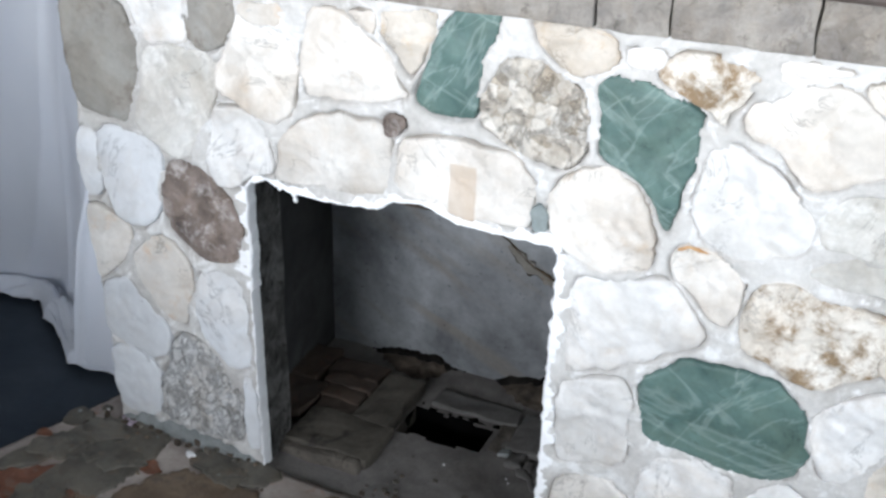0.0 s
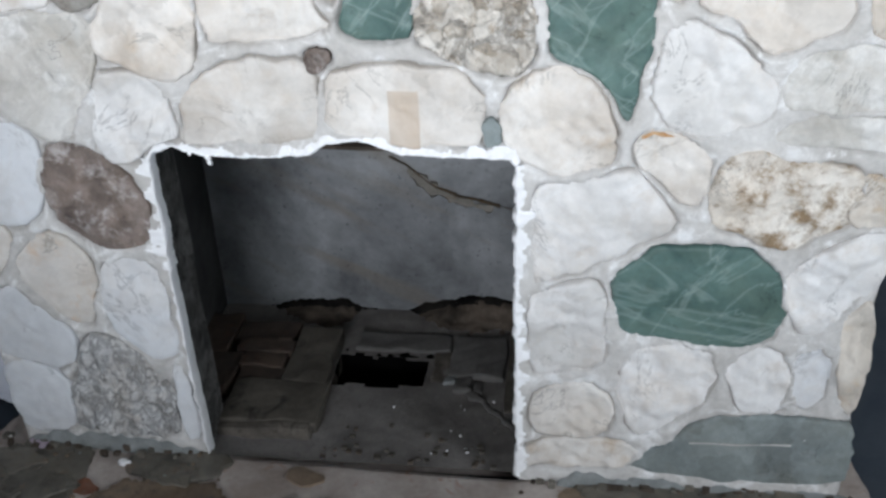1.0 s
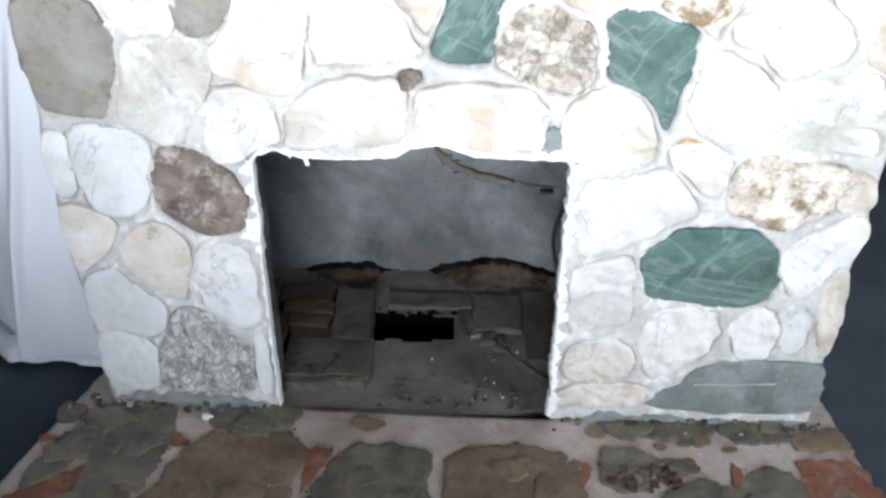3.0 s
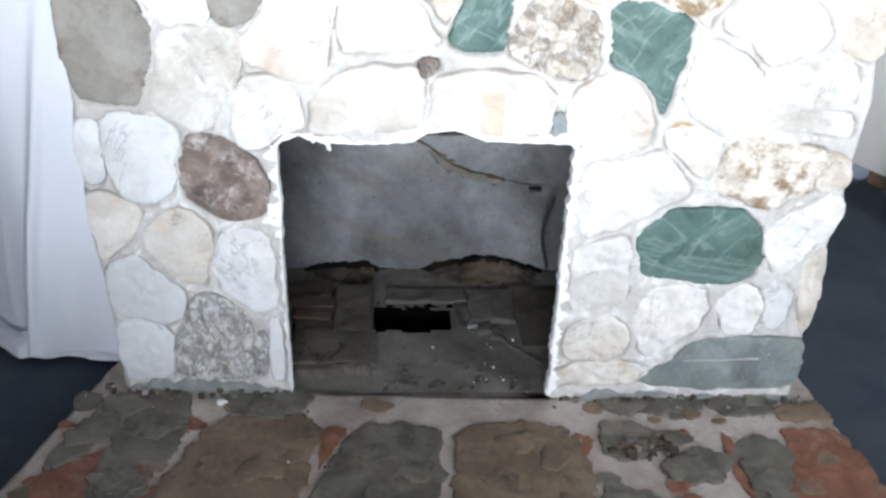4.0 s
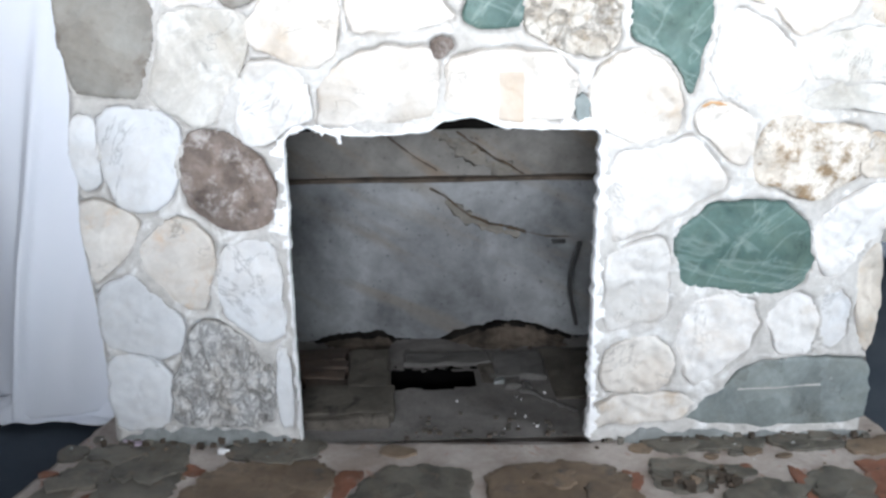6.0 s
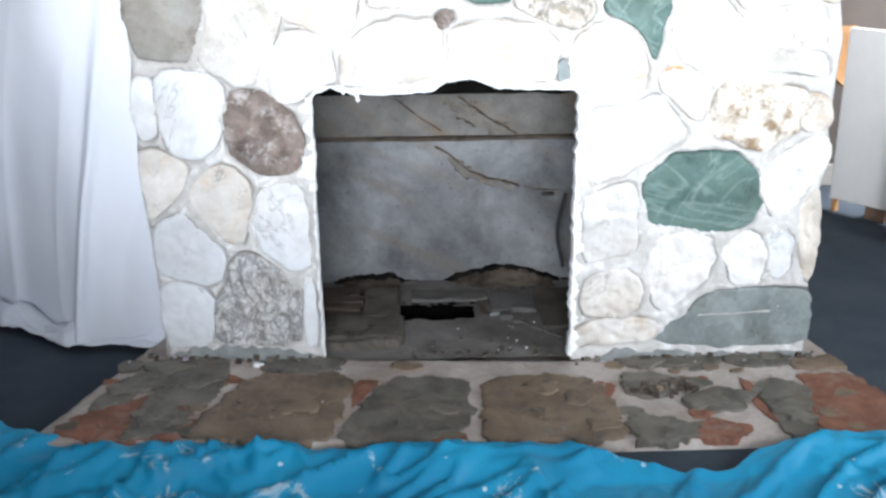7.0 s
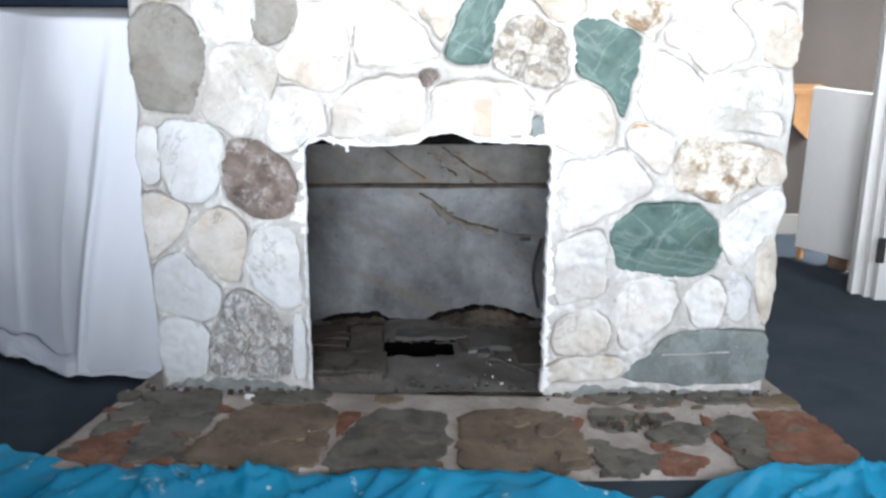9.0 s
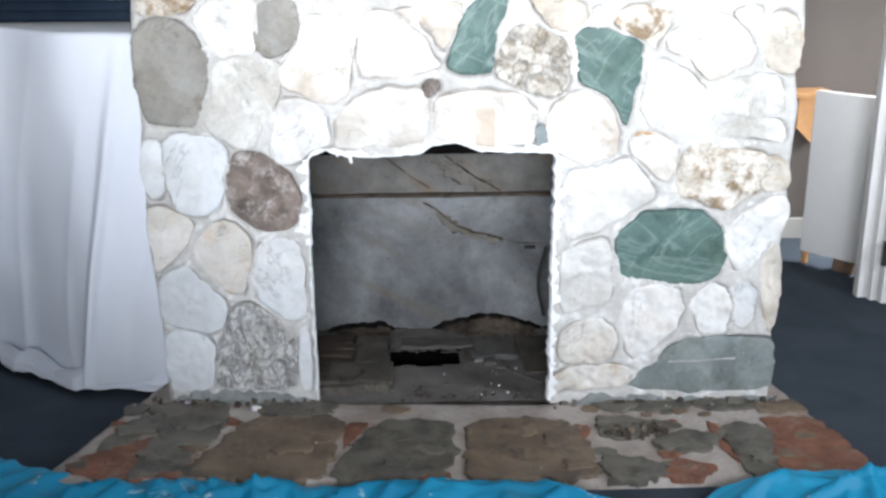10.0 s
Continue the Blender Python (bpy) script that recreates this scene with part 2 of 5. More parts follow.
MORTAR = mottled("grey_mortar", (0.44, 0.42, 0.39), (0.62, 0.605, 0.58), 7, c=(0.75, 0.745, 0.73), cover=0.42, relief=0.5)
CEMENT = mottled("grey_cement", (0.16, 0.17, 0.165), (0.3, 0.315, 0.31), 12, relief=0.7)
PLASTER = mottled("white_plaster", (0.8, 0.8, 0.8), (0.88, 0.88, 0.88), 30, relief=0.5, fine_amount=0.15)
CONCRETE = streaked("sooty_concrete", (0.075, 0.079, 0.082), (0.265, 0.274, 0.28), (0.18, 0.155, 0.125), 28)
JAMB = mottled("sooty_jamb", (0.015, 0.014, 0.012), (0.16, 0.155, 0.145), 18, c=(0.03, 0.028, 0.026), cover=0.4, relief=0.8)
# Side lining, much darker than the concrete of the back.
DARK_SIDE = mottled("dark_side_lining", (0.014, 0.014, 0.014), (0.055, 0.055, 0.054), 4.6, c=(0.025, 0.024, 0.022), cover=0.34, fine_amount=0.45)
PLATE = streaked("rusty_steel_plate", (0.09, 0.085, 0.078), (0.24, 0.232, 0.215), (0.2, 0.14, 0.085), 38)
# Black for the throat's painted shadow and for the line along the rubble.
MATT_BLACK = mottled("matt_black", (0.005, 0.005, 0.005), (0.02, 0.018, 0.016), 9, relief=0.6)
MATT_BLACK.node_tree.nodes["Principled BSDF"].inputs["Specular IOR Level"].default_value = 0.02
# Almost no reflectance: the pit's depth of shade is put into its colour.
PIT = mottled("pit_shade", (0.0015, 0.0015, 0.0015), (0.004, 0.004, 0.004), 9, relief=0.3)
PIT.node_tree.nodes["Principled BSDF"].inputs["Specular IOR Level"].default_value = 0.0
ORANGE_STAIN = mottled("orange_stain", (0.42, 0.2, 0.07), (0.6, 0.4, 0.22), 40, relief=0.3)
HALO = mottled("tan_rust_run", (0.13, 0.122, 0.107), (0.235, 0.218, 0.19), 18, c=(0.15, 0.115, 0.08), cover=0.3, relief=0.4)
RUST = mottled("rust", (0.025, 0.019, 0.014), (0.085, 0.06, 0.036), 40, relief=0.6)
ASH = mottled("ashy_sand", (0.125, 0.116, 0.106), (0.22, 0.205, 0.19), 8, relief=0.6, c=(0.09, 0.08, 0.07), cover=0.2, fine_scale=16, fine_amount=0.6)
RUBBLE = mottled("sooty_rubble", (0.03, 0.024, 0.018), (0.12, 0.094, 0.072), 13, relief=1.0, fine_scale=7)
FIREBRICK = rock_material("sooty_firebrick", (0.085, 0.062, 0.048), (0.045, 0.036, 0.03), (0.11, 0.05, 0.032), 0.3, 9, relief=0.7)
SOOTY_SLAB = mottled("sooty_slab", (0.052, 0.045, 0.036), (0.11, 0.098, 0.08), 6, c=(0.035, 0.03, 0.026), cover=0.35, relief=0.6, fine_scale=12, fine_amount=0.6)
ASHY_SLAB = mottled("ashy_grey_slab", (0.085, 0.08, 0.074), (0.15, 0.143, 0.134), 8, relief=0.6, fine_scale=12, fine_amount=0.5)
SANDY = mottled("crumbled_sand", (0.07, 0.06, 0.05), (0.15, 0.132, 0.11), 22, c=(0.06, 0.05, 0.04), cover=0.3, relief=1.0, fine_scale=9, fine_amount=0.7)
HEARTH_MORTAR = mottled("pinkish_mortar", (0.3, 0.245, 0.21), (0.5, 0.45, 0.41), 7, c=(0.3, 0.13, 0.08), cover=0.24, relief=0.5)
CHIP = mottled("lilac_paint_chip", (0.42, 0.34, 0.42), (0.52, 0.44, 0.5), 30, relief=0.3)
CARPET = mottled("blue_grey_carpet", (0.038, 0.052, 0.072), (0.06, 0.075, 0.094), 5, rough=0.95, relief=0.6, fine_scale=70, fine_amount=0.6)
TAUPE = mottled("taupe_paint", (0.088, 0.076, 0.069), (0.1, 0.087, 0.079), 2, rough=0.8, relief=0.06, fine_amount=0.1)
PALE_WALL = mottled("white_wall_paint", (0.72, 0.71, 0.69), (0.77, 0.76, 0.74), 2, rough=0.8, relief=0.06, fine_amount=0.1)
WHITE_PAINT = mottled("white_gloss_paint", (0.72, 0.71, 0.69), (0.78, 0.77, 0.75), 3, rough=0.4, relief=0.05, fine_amount=0.08)
GREY_PAINT = mottled("grey_gloss_paint", (0.3, 0.29, 0.275), (0.36, 0.35, 0.33), 3, rough=0.45, relief=0.05, fine_amount=0.08)
PINE = mottled("orange_pine", (0.42, 0.22, 0.09), (0.52, 0.29, 0.13), 6, rough=0.6, relief=0.2)
BARE_WOOD = mottled("dark_bare_wood", (0.08, 0.055, 0.04), (0.2, 0.13, 0.09), 12, rough=0.8)
DARK_METAL = mottled("dark_iron", (0.02, 0.02, 0.02), (0.05, 0.05, 0.05), 20, rough=0.5)
BLACK_GLASS = mottled("dark_window_blind", (0.012, 0.02, 0.035), (0.03, 0.045, 0.07), 4, rough=0.25, relief=0.02, fine_amount=0.1)
MANTEL = rock_material("rough_mantel_granite", (0.4, 0.37, 0.33), (0.25, 0.23, 0.21), (0.13, 0.115, 0.1), 0.3, 16, relief=1.0)
MANTEL_TOP = mottled("dark_mantel_board", (0.05, 0.04, 0.035), (0.09, 0.07, 0.06), 6, rough=0.5)


def cloth_material(name, a, b, splash=None, dirt=None, rough=0.8, through_light=0.0):
    m, nt, bsdf, vec = base_nodes(name, rough)
    big = noise_of(nt, vec, 3.0, 4, 0.5)
    col = ramp(nt, big, [(0.3, a), (0.7, b)])
    if dirt:
        d = noise_of(nt, vec, 2.3, 6, 0.6, 1.0)
        col = mix(nt, ramp(nt, d, [(0.6, grey(0)), (0.72, grey(0.6))]), col, dirt)
    if splash:
        v = nt.nodes.new("ShaderNodeTexVoronoi")
        v.inputs["Scale"].default_value = 16
        v.inputs["Randomness"].default_value = 1.0
        nt.links.new(vec, v.inputs["Vector"])
        n2 = noise_of(nt, vec, 45, 3)
        s = nt.nodes.new("ShaderNodeMath")
        s.operation = "MULTIPLY_ADD"
        nt.links.new(n2, s.inputs[0])
        s.inputs[1].default_value = 0.16
        nt.links.new(v.outputs["Distance"], s.inputs[2])
        dots = nt.nodes.new("ShaderNodeMath")
        dots.operation = "MULTIPLY"
        nt.links.new(ramp(nt, s.outputs[0], [(0.165, grey(0.85)), (0.19, grey(0))]), dots.inputs[0])
        nt.links.new(ramp(nt, noise_of(nt, vec, 6, 3), [(0.48, grey(0)), (0.56, grey(1))]), dots.inputs[1])
        col = mix(nt, dots.outputs[0], col, splash)
        n3 = noise_of(nt, vec, 4.5, 7, 0.7, 1.5)
        col = mix(nt, ramp(nt, n3, [(0.63, grey(0)), (0.67, grey(0.6))]), col, splash)
    nt.links.new(col, bsdf.inputs["Base Color"])
    weave = noise_of(nt, vec, 220, 2)
    bump(nt, bsdf, weave, 0.12, 0.002)
    return m


SHEET = cloth_material("white_dust_sheet", (0.73, 0.76, 0.83), (0.8, 0.82, 0.87))
TARP = cloth_material("blue_tarpaulin", (0.01, 0.2, 0.37), (0.02, 0.3, 0.5), (0.55, 0.65, 0.68), (0.03, 0.1, 0.1), rough=0.5)


# ---- mesh helpers ----
def link_mesh(name, bm, material, parent=None, label="", smooth=False):
    me = bpy.data.meshes.new(name)
    bm.normal_update()
    bm.to_mesh(me)
    bm.free()
    if smooth:
        me.shade_smooth()
    me.materials.append(material)
    ob = new(name, me)
    if parent:
        ob.parent = parent
    if label:
        ob["label"] = label
    return ob


def part(name, bm, material, parent, label="", smooth=False):
    return link_mesh(name, bm, material, parent, label, smooth)


def box(bm, lo, hi, m=None):
    vs = [bm.verts.new((x, y, z)) for x in (lo[0], hi[0]) for y in (lo[1], hi[1]) for z in (lo[2], hi[2])]
    for f in ((0, 1, 3, 2), (4, 6, 7, 5), (0, 4, 5, 1), (2, 3, 7, 6), (0, 2, 6, 4), (1, 5, 7, 3)):
        bm.faces.new([vs[i] for i in f])
    if m:
        for v in vs:
            v.co = m @ v.co
    return vs


def bevelled(lo, hi, width=0.004, m=None, seg=2):
    bm = bmesh.new()
    box(bm, lo, hi)
    bmesh.ops.bevel(bm, geom=bm.edges[:], offset=width, segments=seg, affect="EDGES", profile=0.6)
    if m:
        bmesh.ops.transform(bm, matrix=m, verts=bm.verts[:])
    return bm


def rugged_box(lo, hi, cut, amount, freq=14, seed=0.0, bev=0.008):
    """A box with worn, uneven faces."""
    bm = bevelled(lo, hi, bev, seg=2)
    bmesh.ops.subdivide_edges(bm, edges=[e for e in bm.edges if e.calc_length() > 0.03], cuts=cut, use_grid_fill=True)
    for v in bm.verts:
        p = v.co * freq + Vector((seed, seed * 2, seed))
        v.co += noise.noise_vector(p) * amount
    return bm


def rounded(points, grow=0.0):
    """Cuts the corners of a closed outline a little, and moves it outwards."""
    pts = [Vector(p) for p in points]
    mid = sum(pts, Vector((0, 0))) / len(pts)
    pts = [p + (p - mid).normalized() * grow for p in pts]
    for cut in (0.2,):
        out = []
        for a, b in zip(pts, pts[1:] + pts[:1]):
            out += [a.lerp(b, cut), a.lerp(b, 1 - cut)]
        pts = out
    return pts


def resampled(pts, step):
    """The outline in even steps, with a little roughness."""
    out = []
    for a, b in zip(pts, pts[1:] + pts[:1]):
        n = max(1, round((b - a).length / step))
        out += [a.lerp(b, i / n) for i in range(n)]
    return out


def slab(points, place, thick, back, seed, lumpy=0.004, freq=14.0, ragged=0.003, dome=0.3, grit=0.0, grow=0.004):
    """One stone: an outline (two coordinates), domed and lumpy, set by place(u, v, depth)."""
    ring = resampled(rounded(points, grow), 0.009)
    n = len(ring)
    mid = sum(ring, Vector((0, 0))) / n
    edge = []
    for p in ring:
        w = noise.noise(Vector((p.x * 24, p.y * 24, seed))) * ragged + noise.noise(Vector((p.x * 90, p.y * 90, seed))) * ragged * 0.5
        edge.append(p + (p - mid).normalized() * w)
    size = max((p - mid).length for p in edge)
    bm = bmesh.new()
    levels = [(1.0, -back), (1.0, thick * 0.35), (0.985, thick * 0.8), (0.955, thick)] + [(0.95 - 0.06 * k, thick) for k in range(1, 16)]
    rings = []
    for s, d in levels:
        row = []
        for p in edge:
            q = mid.lerp(p, s)
            depth = d
            if s < 0.99:
                depth += dome * thick * (1 - s * s) + noise.noise(Vector((q.x * freq, q.y * freq, seed * 3))) * lumpy
                facet = noise.voronoi(Vector((q.x * freq * 0.9, q.y * freq * 0.9, seed)))[0]
                depth += (facet[1] - facet[0]) * lumpy * 0.9 - lumpy * 0.4
                depth += noise.noise(Vector((q.x * freq * 4, q.y * freq * 4, seed))) * lumpy * 0.35
                if grit:
                    depth += abs(noise.noise(Vector((q.x * 75, q.y * 75, seed)))) * grit
            row.append(bm.verts.new(place(q.x, q.y, depth)))
        rings.append(row)
    for a, b in zip(rings, rings[1:]):
        for i in range(n):
            j = (i + 1) % n
            bm.faces.new((a[i], a[j], b[j], b[i]))
    tip = bm.verts.new(place(mid.x, mid.y, thick * (1 + dome) + noise.noise(Vector((mid.x * freq, mid.y * freq, seed * 3))) * lumpy))
    last = rings[-1]
    for i in range(n):
        bm.faces.new((last[i], last[(i + 1) % n], tip))
    bmesh.ops.recalc_face_normals(bm, faces=bm.faces[:])
    return bm, edge


def on_wall(u, v, d):
    return (u, -d, v)


def lie(x):
    """The hearth rises a little to the west."""
    return 0.036 * min(1.0, max(0.0, (0.3 - x) / 1.1))


def on_floor(u, v, d):
    return (u, v, d + lie(u))


def lumpy_strand(path, radius, seed, flat=0.7, step=0.005, place=on_wall, depth=0.0):
    """An uneven bead of plaster along a line of (u, v) points."""
    bm = bmesh.new()
    line = [Vector(p) for p in path]
    pts = []
    for a, b in zip(line, line[1:]):
        k = max(1, round((b - a).length / step))
        pts += [a.lerp(b, i / k) for i in range(k)]
    pts.append(line[-1])
    rows = []
    for i, p in enumerate(pts):
        t = (pts[min(i + 1, len(pts) - 1)] - pts[max(i - 1, 0)]).normalized()
        side = Vector((-t.y, t.x))
        r = radius * (0.85 + 0.9 * noise.noise(Vector((p.x * 16, p.y * 16, seed))) + 0.5 * noise.noise(Vector((p.x * 57, p.y * 57, seed + 4))))
        r = max(r, radius * 0.25)
        if i in (0, len(pts) - 1):
            r *= 0.3
        off = noise.noise(Vector((p.x * 35, p.y * 35, seed + 9))) * radius * 0.5
        row = []
        for k in range(8):
            a = 2 * math.pi * k / 8
            chip = 1 + 0.5 * noise.noise(Vector((p.x * 70 + k * 5, p.y * 70, seed + k)))
            q = p + side * (math.cos(a) * r * chip + off)
            row.append(bm.verts.new(place(q.x, q.y, depth + math.sin(a) * r * flat * chip)))
        rows.append(row)
    for a, b in zip(rows, rows[1:]):
        for k in range(8):
            bm.faces.new((a[k], a[(k + 1) % 8], b[(k + 1) % 8], b[k]))
    bm.faces.new(rows[0]), bm.faces.new(rows[-1][::-1])
    bmesh.ops.recalc_face_normals(bm, faces=bm.faces[:])
    return bm


def sheet(nx, ny, fn):
    """A grid of points fn(u, v) with u and v from 0 to 1."""
    bm = bmesh.new()
    vs = [[bm.verts.new(fn(i / nx, j / ny)) for i in range(nx + 1)] for j in range(ny + 1)]
    for j in range(ny):
        for i in range(nx):
            bm.faces.new((vs[j][i], vs[j][i + 1], vs[j + 1][i + 1], vs[j + 1][i]))
    return bm


def lerp_table(x, table):
    if x <= table[0][0]:
        return table[0][1]
    for (x0, y0), (x1, y1) in zip(table, table[1:]):
        if x <= x1:
            return y0 + (y1 - y0) * (x - x0) / (x1 - x0)
    return table[-1][1]


# ---- the room ----
FLOOR = -0.03
XL, XR, YB, YF, TOP = -3.0, 3.2, -4.6, 1.8, 2.5
GROUND = bmesh.new()
for lo, hi in (((XL - 0.2, YB - 0.2), (XR + 0.2, 0.02)), ((XL - 0.2, 0.02), (-0.6, 0.75)), ((0.6, 0.02), (XR + 0.2, 0.75)), ((XL - 0.2, 0.75), (XR + 0.2, YF + 0.2))):
    box(GROUND, (*lo, FLOOR - 0.6), (*hi, FLOOR))
box(GROUND, (-0.6, 0.02, FLOOR - 0.62), (0.6, 0.75, FLOOR - 0.57))
tagged(link_mesh("floor", GROUND, CARPET), "dark blue-grey short pile carpet on the floor", "carpet", kind="structure")
bm = bmesh.new()
box(bm, (XL - 0.2, YB - 0.2, TOP), (XR + 0.2, YF + 0.2, TOP + 0.1))
tagged(link_mesh("ceiling", bm, PALE_WALL), "plain white painted ceiling of the room", "ceiling", kind="structure")


def wall_with_hole(name, axis, at, thick, lo, hi, hole, material, label):
    """A wall across axis ('x' or 'y') with an opening (a0, a1, z0, z1) through it."""
    bm = bmesh.new()
    spans = [((lo, hi), (FLOOR, TOP))] if not hole else [((lo, hole[0]), (FLOOR, TOP)), ((hole[1], hi), (FLOOR, TOP)), ((hole[0], hole[1]), (FLOOR, hole[2])), ((hole[0], hole[1]), (hole[3], TOP))]
    for (a0, a1), (z0, z1) in spans:
        if axis == "y":
            box(bm, (a0, at, z0), (a1, at + thick, z1))
        else:
            box(bm, (at, a0, z0), (at + thick, a1, z1))
    return tagged(link_mesh(name, bm, material), label, "wall", kind="structure")


wall_with_hole("wall_north", "y", YF, 0.2, XL, XR, None, TAUPE, "taupe painted plaster wall of the room beyond")
wall_with_hole("wall_south", "y", YB - 0.2, 0.2, XL, XR, (-1.3, 0.7, 1.1, 2.4), TAUPE, "taupe painted wall with a wide window")
wall_with_hole("wall_west", "x", XL - 0.2, 0.2, YB, YF, None, TAUPE, "plain taupe painted side wall")
wall_with_hole("wall_east", "x", XR, 0.2, YB, 1.05, (-2.75, -1.25, 1.05, 2.35), TAUPE, "taupe painted wall with an assumed window")
# No window is known here; the opening is added for the far lamp.
wall_with_hole("wall_east_far", "x", XR, 0.2, 1.05, YF, (1.2, 1.7, 0.95, 2.05), TAUPE, "taupe painted end wall, its window opening assumed for the far lamp")
bm = bevelled((1.0, YF - 0.016, FLOOR), (XR, YF, 0.07), 0.004)
tagged(link_mesh("baseboard", bm, GREY_PAINT), "pale grey painted skirting board along the taupe wall", "skirting", kind="structure")

# partition with the dark window behind the dust sheet
bm = bmesh.new()
box(bm, (XL, 0.92, FLOOR), (-0.5, 1.04, 0.95))
box(bm, (XL, 0.92, 1.75), (-0.5, 1.04, TOP))
box(bm, (XL, 0.92, 0.95), (-1.62, 1.04, 1.75))
box(bm, (-0.62, 0.92, 0.95), (-0.5, 1.04, 1.75))
tagged(link_mesh("wall_west_partition", bm, PALE_WALL), "cream painted wall round a dark window", "wall", kind="structure")
win = tagged(new("window_1"), "dark window with lowered blue-black slatted blind", "window", kind="structure")
for k in range(24):
    z = 0.97 + k * 0.033
    bm = bevelled((-1.62, -0.002, -0.017), (-0.62, 0.002, 0.017), 0.001, pose(0, 0.955, z, -28), 1)
    part("slat", bm, BLACK_GLASS, win)
bm = bmesh.new()
box(bm, (-1.62, 1.0, 0.95), (-0.62, 1.01, 1.75))
part("pane", bm, BLACK_GLASS, win)
bm = bevelled((-1.66, 0.9, 0.93), (-1.60, 0.96, 1.77), 0.004)
part("window_frame", bm, WHITE_PAINT, win, "cream painted frame")

# ---- the fireplace ----
fire = tagged(new("stone_fireplace"), "fieldstone fireplace of white, tan and green stones with an empty firebox", "fireplace")
OUTLINES = []
KIND_FORM = {"peach": (0.014, 0.005), "white": (0.016, 0.014), "cool": (0.014, 0.006), "cream": (0.016, 0.013), "tan": (0.017, 0.014), "rust": (0.018, 0.015), "pale": (0.016, 0.014), "lintel": (0.018, 0.009),
             "green": (0.013, 0.004), "grey": (0.016, 0.006), "brown": (0.014, 0.01), "rough": (0.009, 0.01), "pebble": (0.01, 0.008), "slate": (0.014, 0.003)}


def stone(kind, *points):
    """A wall stone from its corners (metres across and up)."""
    thick, lumpy = KIND_FORM[kind]
    seed = len(OUTLINES) * 1.37
    bm, edge = slab(points, on_wall, thick, 0.03, seed, lumpy, 12.0, 0.008, 0.15, {"rough": 0.02, "pebble": 0.016, "rust": 0.006}.get(kind, 0.0), 0.006)
    OUTLINES.append(edge)
    return part("stone", bm, STONE[kind], fire, smooth=True)


stone("grey", (-0.786, 1.155), (-0.750, 1.170), (-0.704, 1.162), (-0.660, 1.131), (-0.633, 1.084), (-0.617, 1.041), (-0.631, 0.967), (-0.649, 0.912), (-0.663, 0.869), (-0.712, 0.878), (-0.791, 0.879), (-0.807, 0.914), (-0.819, 1.001), (-0.823, 1.079), (-0.816, 1.117))
stone("rust", (-0.799, 1.220), (-0.638, 1.218), (-0.663, 1.188), (-0.734, 1.177), (-0.795, 1.181))
stone("white", (-0.650, 1.161), (-0.613, 1.206), (-0.554, 1.216), (-0.485, 1.215), (-0.487, 1.129), (-0.486, 1.075), (-0.533, 1.066), (-0.587, 1.068), (-0.606, 1.092), (-0.629, 1.138))
stone("grey", (-0.477, 1.217), (-0.370, 1.216), (-0.366, 1.135), (-0.392, 1.089), (-0.440, 1.061), (-0.478, 1.080), (-0.487, 1.106))
stone("pale", (-0.601, 1.038), (-0.573, 1.056), (-0.518, 1.058), (-0.456, 1.051), (-0.429, 1.036), (-0.420, 0.989), (-0.448, 0.918), (-0.480, 0.862), (-0.505, 0.814), (-0.550, 0.806), (-0.604, 0.839), (-0.644, 0.867), (-0.634, 0.920), (-0.609, 0.991))
stone("cream", (-0.358, 1.150), (-0.311, 1.158), (-0.241, 1.157), (-0.232, 1.095), (-0.233, 1.018), (-0.240, 0.955), (-0.281, 0.927), (-0.320, 0.940), (-0.366, 0.964), (-0.413, 0.973), (-0.420, 1.028), (-0.393, 1.059), (-0.367, 1.105))
stone("white", (-0.431, 0.933), (-0.391, 0.944), (-0.344, 0.937), (-0.306, 0.908), (-0.292, 0.843), (-0.300, 0.811), (-0.350, 0.798), (-0.384, 0.766), (-0.440, 0.764), (-0.458, 0.797), (-0.447, 0.869))
stone("cool", (-0.758, 0.841), (-0.643, 0.848), (-0.589, 0.815), (-0.581, 0.766), (-0.597, 0.683), (-0.623, 0.633), (-0.660, 0.608), (-0.724, 0.626), (-0.753, 0.669), (-0.762, 0.752))
stone("cool", (-0.816, 0.826), (-0.768, 0.836), (-0.765, 0.752), (-0.764, 0.669), (-0.809, 0.669), (-0.824, 0.736))
stone("brown", (-0.577, 0.765), (-0.551, 0.790), (-0.503, 0.797), (-0.441, 0.755), (-0.403, 0.714), (-0.380, 0.672), (-0.388, 0.579), (-0.435, 0.562), (-0.492, 0.560), (-0.547, 0.598), (-0.585, 0.641), (-0.589, 0.700))
stone("peach", (-0.813, 0.627), (-0.779, 0.644), (-0.725, 0.618), (-0.695, 0.583), (-0.710, 0.541), (-0.734, 0.507), (-0.769, 0.473), (-0.805, 0.439), (-0.812, 0.508), (-0.822, 0.585))
stone("peach", (-0.692, 0.515), (-0.673, 0.549), (-0.612, 0.599), (-0.573, 0.582), (-0.535, 0.538), (-0.528, 0.504), (-0.544, 0.443), (-0.553, 0.382), (-0.587, 0.370), (-0.634, 0.401), (-0.672, 0.454), (-0.695, 0.480))
stone("cool", (-0.798, 0.421), (-0.721, 0.463), (-0.682, 0.428), (-0.629, 0.356), (-0.611, 0.329), (-0.626, 0.276), (-0.662, 0.250), (-0.719, 0.269), (-0.801, 0.288), (-0.807, 0.360))
